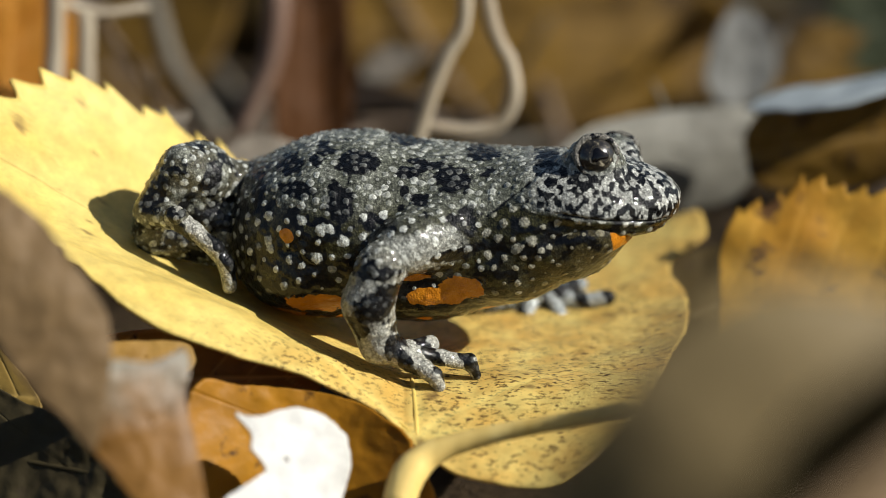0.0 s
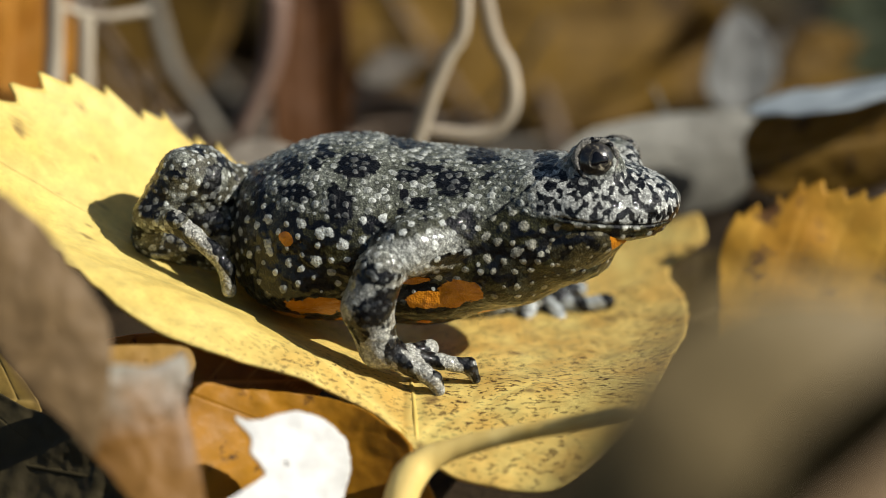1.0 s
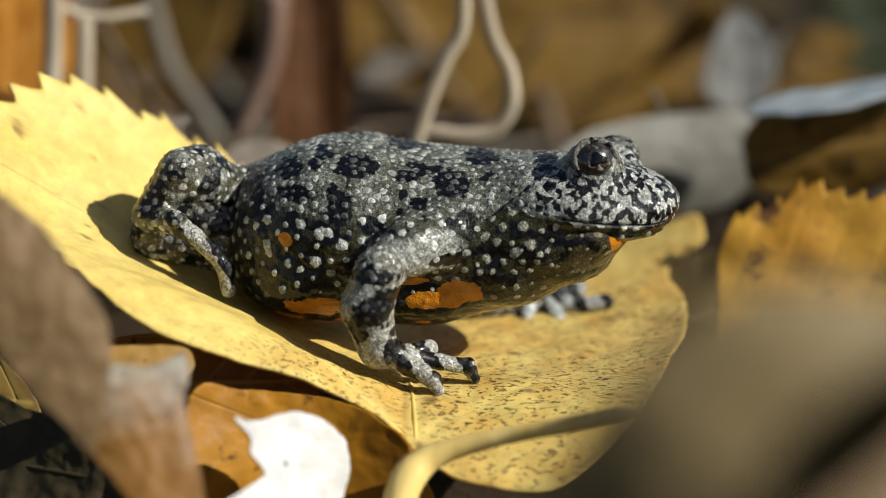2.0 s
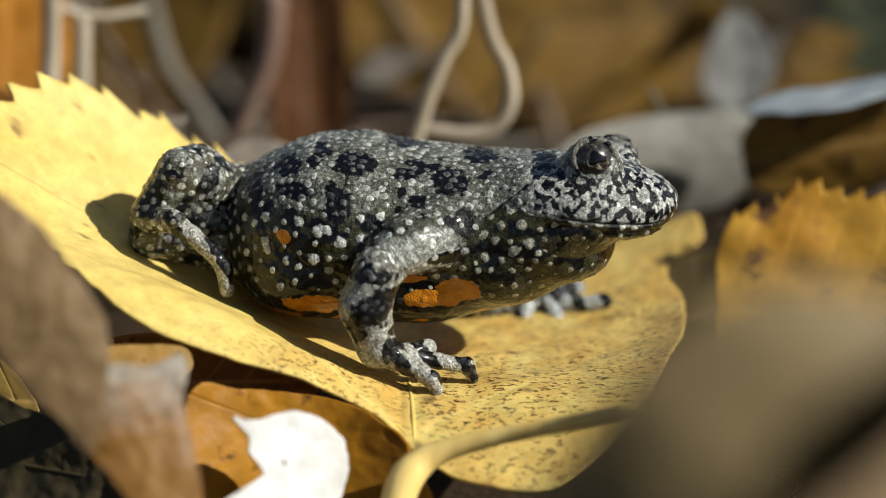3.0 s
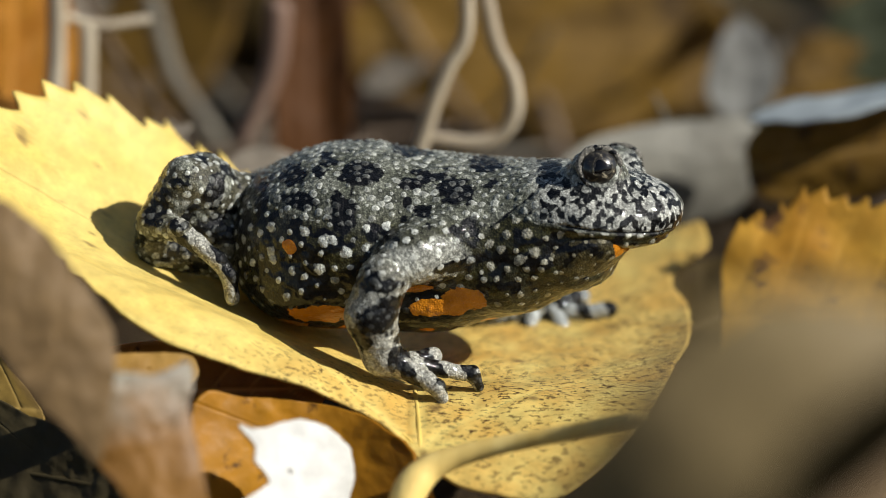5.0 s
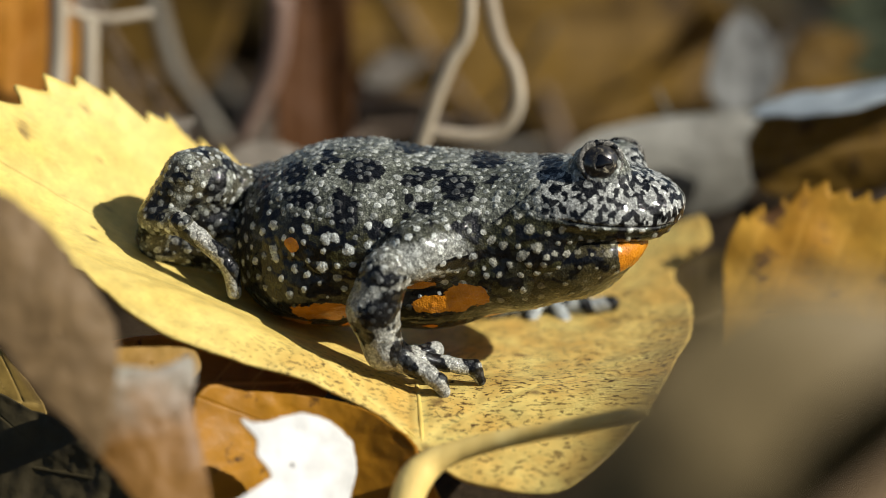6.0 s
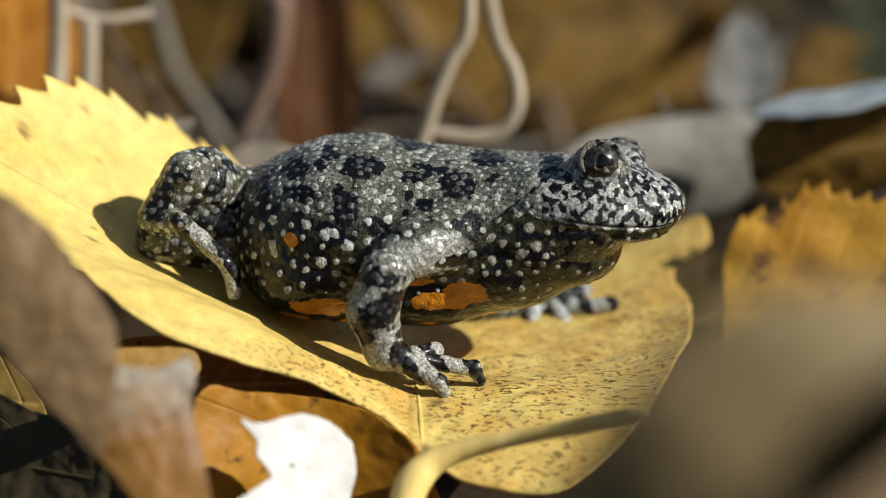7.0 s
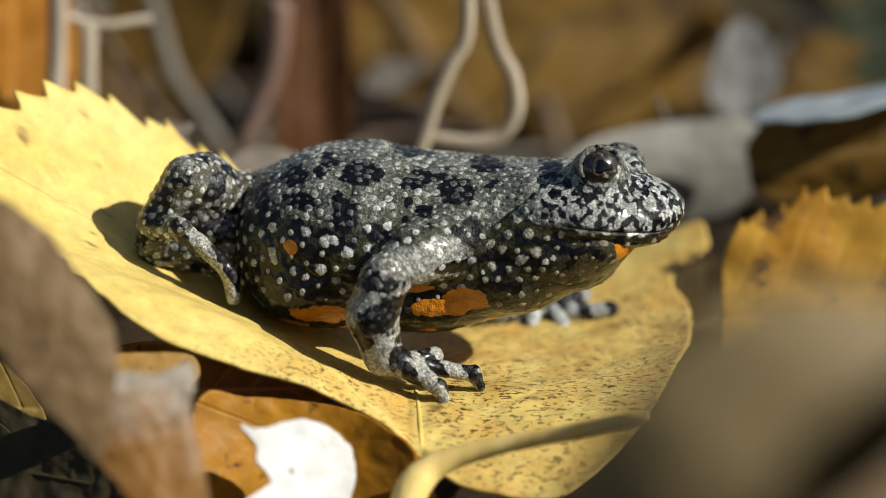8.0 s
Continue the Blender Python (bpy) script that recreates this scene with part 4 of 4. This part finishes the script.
# dark sheet added behind both leaves to darken the gap between them
torn_leaf((23.8, -112.0, 35.0), (-0.5, -0.8, 0.1), [(7.7, 10.5), (2.3, 7.5), (-2.3, 2.3), (-8.5, -5.7), (-9.7, -10.1), (9.4, -5.5)], UMBER, "dark brown leaf in the shade between two others", wave=0.4, seed=8)
torn_leaf((-34.1, -46.0, 18.9), (0.3, -0.85, 0.4), [(-5.2, 13.1), (-0.8, 10.8), (1.6, 7.1), (4.0, 2.6), (4.9, -0.0), (4.5, -3.8), (3.2, -8.1), (2.2, -11.0), (0.2, -8.0), (-2.5, -4.9), (-4.9, -0.2), (-6.6, 2.0)],
          TAUPE, "withered taupe leaf with a rolled edge", bend=(25, 18.0, 2.0), wave=0.8, seed=7)
torn_leaf((-26.3, -44.0, 9.8), (0.4, -0.8, 0.4), [(-6.0, 3.6), (-3.5, 5.7), (1.2, 5.0), (4.8, 5.6), (4.6, 3.4), (3.8, 1.5), (3.7, -3.2), (3.3, -9.8), (-0.9, -9.0), (-4.2, -3.8), (-6.3, 0.6)],
          MOTTLED, "withered orange-brown leaf with a grey bent tip", bend=(20, 16.0, 1.0), wave=0.8, seed=15)
torn_leaf((-13.5, -21.0, -1.2), (0.1, -0.9, 0.35), [(-11.3, 4.9), (-6.3, 5.2), (-1.2, 4.6), (3.3, 3.7), (7.2, 1.7), (10.3, -1.8), (10.4, -9.5), (-11.8, -8.4)],
          AMBER, "orange-brown leaf rolled up below the yellow leaf", bend=(0, -17.0, -1.0), wave=0.5, seed=9)
torn_leaf((-15.2, -32.0, 0.8), (0.5, -0.75, 0.5), [(-3.2, 5.4), (-1.5, 4.6), (2.5, 4.6), (5.3, 3.2), (7.1, 0.9), (7.2, -2.0), (5.8, -4.5), (4.0, -7.2), (-3.1, -5.8), (-7.8, -3.0), (-4.9, -1.6), (-2.4, -0.8), (-2.4, 0.4), (-3.0, 1.7), (-2.5, 3.2)],
          WHITE, "bleached white underside of a folded leaf", bend=(-60, 22.0, 0.0), wave=0.3, seed=10)
torn_leaf((-29.2, -23.0, 7.8), (0.2, -0.7, 0.6), [(-4.3, 1.5), (-0.1, 1.7), (4.5, 0.8), (3.8, -2.0), (-3.9, -1.8)], OCHRE, "narrow ochre leaf edge among withered leaves", wave=0.3, seed=12)
leaf((-36.7, 30.0, 13.7), (-29.8, 32.0, 17.9), (0.4, -0.8, 0.4), 6, TAN, "pale torn leaf edge behind the yellow leaf", curl=20, seed=24, teeth=5, tooth=1.0)
leaf((-28.0, 42.0, 8.1), (-15.6, 44.0, 10.1), (0.2, -0.6, 0.8), 7, TAN, "pale dry leaf lying behind the toad", curl=40, seed=25)
torn_leaf((-44.6, -15.0, 0.8), (-0.2, -0.8, 0.5), [(-4.1, 5.8), (0.1, 3.4), (4.2, -1.0), (1.8, -2.7), (-2.0, -5.5)], GOLDEN, "small dull yellow leaf on the soil", wave=0.3, ribs=3.0, seed=21)
torn_leaf((-37.6, -22.0, -4.4), (-0.35, -0.8, 0.5), [(-12.0, 5.7), (-6.0, 5.7), (-0.4, 4.5), (5.0, 1.4), (9.8, -2.4), (10.6, -5.6), (-8.1, -8.8)], DRAB, "crumpled olive-brown leaf on the soil", wave=1.2, seed=41)
leaf((-40.3, -5.0, -1.9), (-12.3, -14.0, 2.5), (0, -1, 0.2), 11, SIENNA, "dark red-brown leaf in the shade below the yellow leaf", curl=15, seed=22, sharp=0.4)

leaf((24.7, 28.0, -8.2), (47.4, 34.0, -0.5), (0.1, -0.3, 1.0), 20, UMBER, "dark brown leaf lying flat on the soil", curl=15, seed=26)

# ---- stems and leaves behind ----
leaf((-56.6, 60.0, 1.4), (-54.1, 62.0, 40.9), (0.75, -0.7, 0.2), 20, ORANGE, "upright orange leaf among dry stems", curl=20, seed=11, sharp=0.5)
stem([(*(-47.8, 52.0, 32.8), 1.2), (*(-48.3, 52.0, 22.8), 1.2), (*(-49.2, 52.0, 12.6), 1.3)], STRAW, "pale dry upright grass stem")
stem([(*(-44.6, 54.0, 25.2), 1.2), (*(-45.0, 54.0, 18.7), 1.2), (*(-45.5, 54.0, 10.6), 1.3)], STRAW, "pale dry upright grass stem")
stem([(*(-48.1, 53.0, 26.5), 0.5), (*(-43.0, 54.0, 25.0), 0.6), (*(-37.0, 56.0, 25.3), 0.6)], STRAW, "pale dry stem lying across others")
stem([(*(-43.6, 112.0, 16.5), 1.5), (*(-40.8, 112.0, 5.4), 1.4), (*(-37.6, 112.0, -0.3), 1.3), (*(-33.2, 112.0, -6.9), 1.1)], GREYED, "grey-brown twig leaning among dry stems")
stem([(*(-22.3, 80.0, 22.5), 1.9), (*(-23.4, 80.0, 13.1), 1.6), (*(-27.9, 80.0, 2.3), 1.0)], ROSY, "thick pale brown stem leaning in the litter")
leaf((-19.0, 85.0, -7.7), (-18.1, 88.0, 33.4), (0.4, -1, 0.2), 12, CHESTNUT, "red-brown rolled leaf standing upright", curl=70, seed=12, sharp=0.3)
stem([(*(2.6, 44.0, 34.4), 0.9), (*(2.5, 44.0, 26.0), 0.9), (*(0.4, 44.0, 21.8), 1.0), (*(-1.5, 44.0, 16.9), 1.0), (*(-3.4, 44.0, 10.4), 1.0)], STRAW, "pale dry curled stem behind the toad")
stem([(*(4.3, 46.0, 34.0), 1.0), (*(6.1, 46.0, 24.9), 1.0), (*(8.1, 46.0, 20.6), 1.0), (*(8.7, 46.0, 16.4), 1.0), (*(7.2, 46.0, 13.1), 1.0), (*(3.9, 46.0, 11.8), 1.0), (*(-2.7, 47.0, 12.1), 1.0)], STRAW, "pale dry stem bent into a loop")
leaf((47.0, 150.0, -0.0), (-18.0, 150.0, 0.9), (0.2, -1, 0.6), 34, RUST, "orange-brown leaf far back in the litter", curl=30, seed=13, sharp=0.5)
leaf((42.6, 95.0, 2.0), (42.1, 95.0, 16.9), (0.3, -1, 0.2), 11, GREY, "pale grey dried leaf standing on end", curl=30, seed=14, sharp=0.6)
torn_leaf((29.7, 56.0, 6.7), (0.3, -0.85, 0.45), [(-16.2, 0.8), (-11.5, 3.8), (-5.0, 4.9), (2.9, 5.2), (10.7, 4.9), (12.0, 3.8), (11.6, 0.0), (10.4, -5.1), (6.3, -7.1), (-4.7, -6.9), (-15.2, -4.4)], ASHEN, "pale grey-brown rolled leaf behind the toad", bend=(90, 9.0, 2.0), wave=0.5, seed=15)
leaf((37.2, 45.0, 15.0), (64.6, 45.0, 20.7), (-0.3, 0.0, 1.0), 11, SLATE, "curled leaf with bluish grey shining back", veiny=0.3, curl=-30, seed=16)
# an orange leaf; its shade is put into the darker rust colour
leaf((37.8, 48.0, 8.2), (65.7, 48.0, 12.6), (0.3, -1, 0.1), 13, RUST, "orange-brown leaf in the shade of another", curl=-20, seed=17, sharp=0.4)
leaf((51.7, 110.0, 5.0), (62.8, 112.0, 8.8), (0.4, -1, 0.4), 9, RUST, "small orange leaf far back in the litter", curl=20, seed=18)
leaf((58.8, 130.0, 3.7), (82.3, 130.0, 9.1), (0, -1, 0.5), 16, GREEN, "dark green leaf in the shade far back", curl=20, seed=19)
leaf((-11.8, 100.0, 5.3), (-2.4, 100.0, 9.1), (0.3, -0.6, 0.8), 6, TAN, "pale brown leaf fragment far back", curl=40, seed=20)


def litter():
    """The loose leaves that cover the forest floor all round."""
    rnd = np.random.RandomState(12)
    mats = [RUST, UMBER, TAN, RUSSET, OCHRE, GREY]
    verts, faces, index, count = [], [], [], 0
    for k in range(520):
        y = rnd.uniform(-420, 420)
        x = rnd.uniform(-330, 330)
        if abs(x) < 75 and -290 < y < 55:
            continue
        upright = y > 95 and rnd.rand() < 0.5
        length, width = rnd.uniform(28, 60), rnd.uniform(16, 34)
        grid, _ = leaf_grid(length, width, curl=rnd.uniform(-110, 110), bend=rnd.uniform(-50, 50), seed=k + 30, nu=16, nv=9, sharp=rnd.uniform(0.5, 0.9))
        a = rnd.uniform(0, 2 * math.pi)
        rise = rnd.uniform(0.4, 1.3) if upright else rnd.uniform(-0.12, 0.25)
        way = V((math.cos(a), math.sin(a), rise))
        nor = V((rnd.uniform(-0.6, 0.6), rnd.uniform(-0.8, 0.3), 1.0 if not upright else 0.3))
        base = V((x, y, rnd.uniform(-17, -6)))
        v, f = sheet_data(lay(grid, base, base + way, nor), 0.3)
        verts.append(v), faces.append(f + count)
        count += len(v)
        index += [int(rnd.choice(6, p=(0.26, 0.16, 0.05, 0.41, 0.06, 0.06)))] * len(f)
    verts, faces = np.concatenate(verts), np.concatenate(faces)
    me = mesh_from("leaf_litter", verts, faces, mats[0], vein=np.zeros(len(verts)))
    for m in mats[1:]:
        me.materials.append(m)
    me.polygons.foreach_set("material_index", index)
    tagged(new("leaf_litter", me), "brown and orange fallen leaves covering the forest floor", "leaf litter", kind="stuff")


litter()


def straws():
    """Dry stalks and twigs strewn among the leaves behind."""
    rnd = np.random.RandomState(5)
    for k in range(130):
        x, y = rnd.uniform(-150, 170), rnd.uniform(70, 330)
        if k < 60:
            x, y = rnd.uniform(-75, -22), rnd.uniform(62, 150)
        a, rise = rnd.uniform(0, 2 * math.pi), rnd.uniform(-0.1, 1.2) if k % 3 == 0 else rnd.uniform(-0.1, 0.3)
        way = V((math.cos(a), math.sin(a), rise))
        ln, r = rnd.uniform(18, 60), rnd.uniform(0.4, 1.1)
        p0 = V((x, y, rnd.uniform(-17, -7)))
        mid = p0 + way * ln * 0.5 + rnd.uniform(-3, 3, 3)
        pale = rnd.rand() < 0.3
        stem([(*p0, r), (*mid, r), (*(p0 + way * ln), r * 0.7)], GREYED if pale else TWIG, "pale dry straw lying in the litter" if pale else "thin brown twig lying in the litter",
             "straw" if pale else "twig", "straw" if pale else "twig", n=10, sides=7)["group"] = "stalks strewn in the litter"


straws()


# ---- motion ----
def motions():
    level = [0.45, 0.4, 0.35, 0.4, 0.3, 0.35, 0.55, 0.8, 0.5, 0.2, 0.3, 0.4, 0.4, 0.3, 0.7, 1.0, 0.5, 0.05, 0.2, 0.35,
             0.35, 0.3, 0.3, 0.5, 0.3, 0.2, 0.3, 0.6, 0.9, 0.3, 0.0, 0.3, 0.35, 0.35, 0.6, 1.0, 0.5, 0.05, 0.2, 0.3,
             0.3, 0.3, 0.3, 0.3, 0.7, 1.0, 0.15, 0.05, 0.25, 0.3, 0.3, 0.35, 0.6, 0.9, 0.4, 0.1, 0.2, 0.3, 0.1, 0.5,
             0.95, 0.1, 0.15, 0.45, 0.95, 0.4, 0.0, 0.35, 0.6, 0.9, 0.05, 0.2, 0.3, 0.3, 0.3, 0.35, 0.3, 0.3, 0.3, 0.35, 0.4]
    off = body_pivot * MM - toad_thing.location
    hinge = throat_hinge * MM - toad_thing.location
    rows_b, rows_t = [], []
    for i, a in enumerate(level):
        t = i / 10
        w = a - 0.4
        rows_b.append((t, Matrix.Translation(off) @ pose(0, 0, 0, 0, -1.0 * w, 0)))
        rows_t.append((t, Matrix.Translation(hinge + Vector((0.4 * (a - 1), 0, 2.2 * (1 - a))) * MM) @ pose(0, 0, 0, 0, 5.0 * (a - 1), 0)))
    walk(toad_body, rows_b)
    walk(toad_throat, rows_t)


motions()
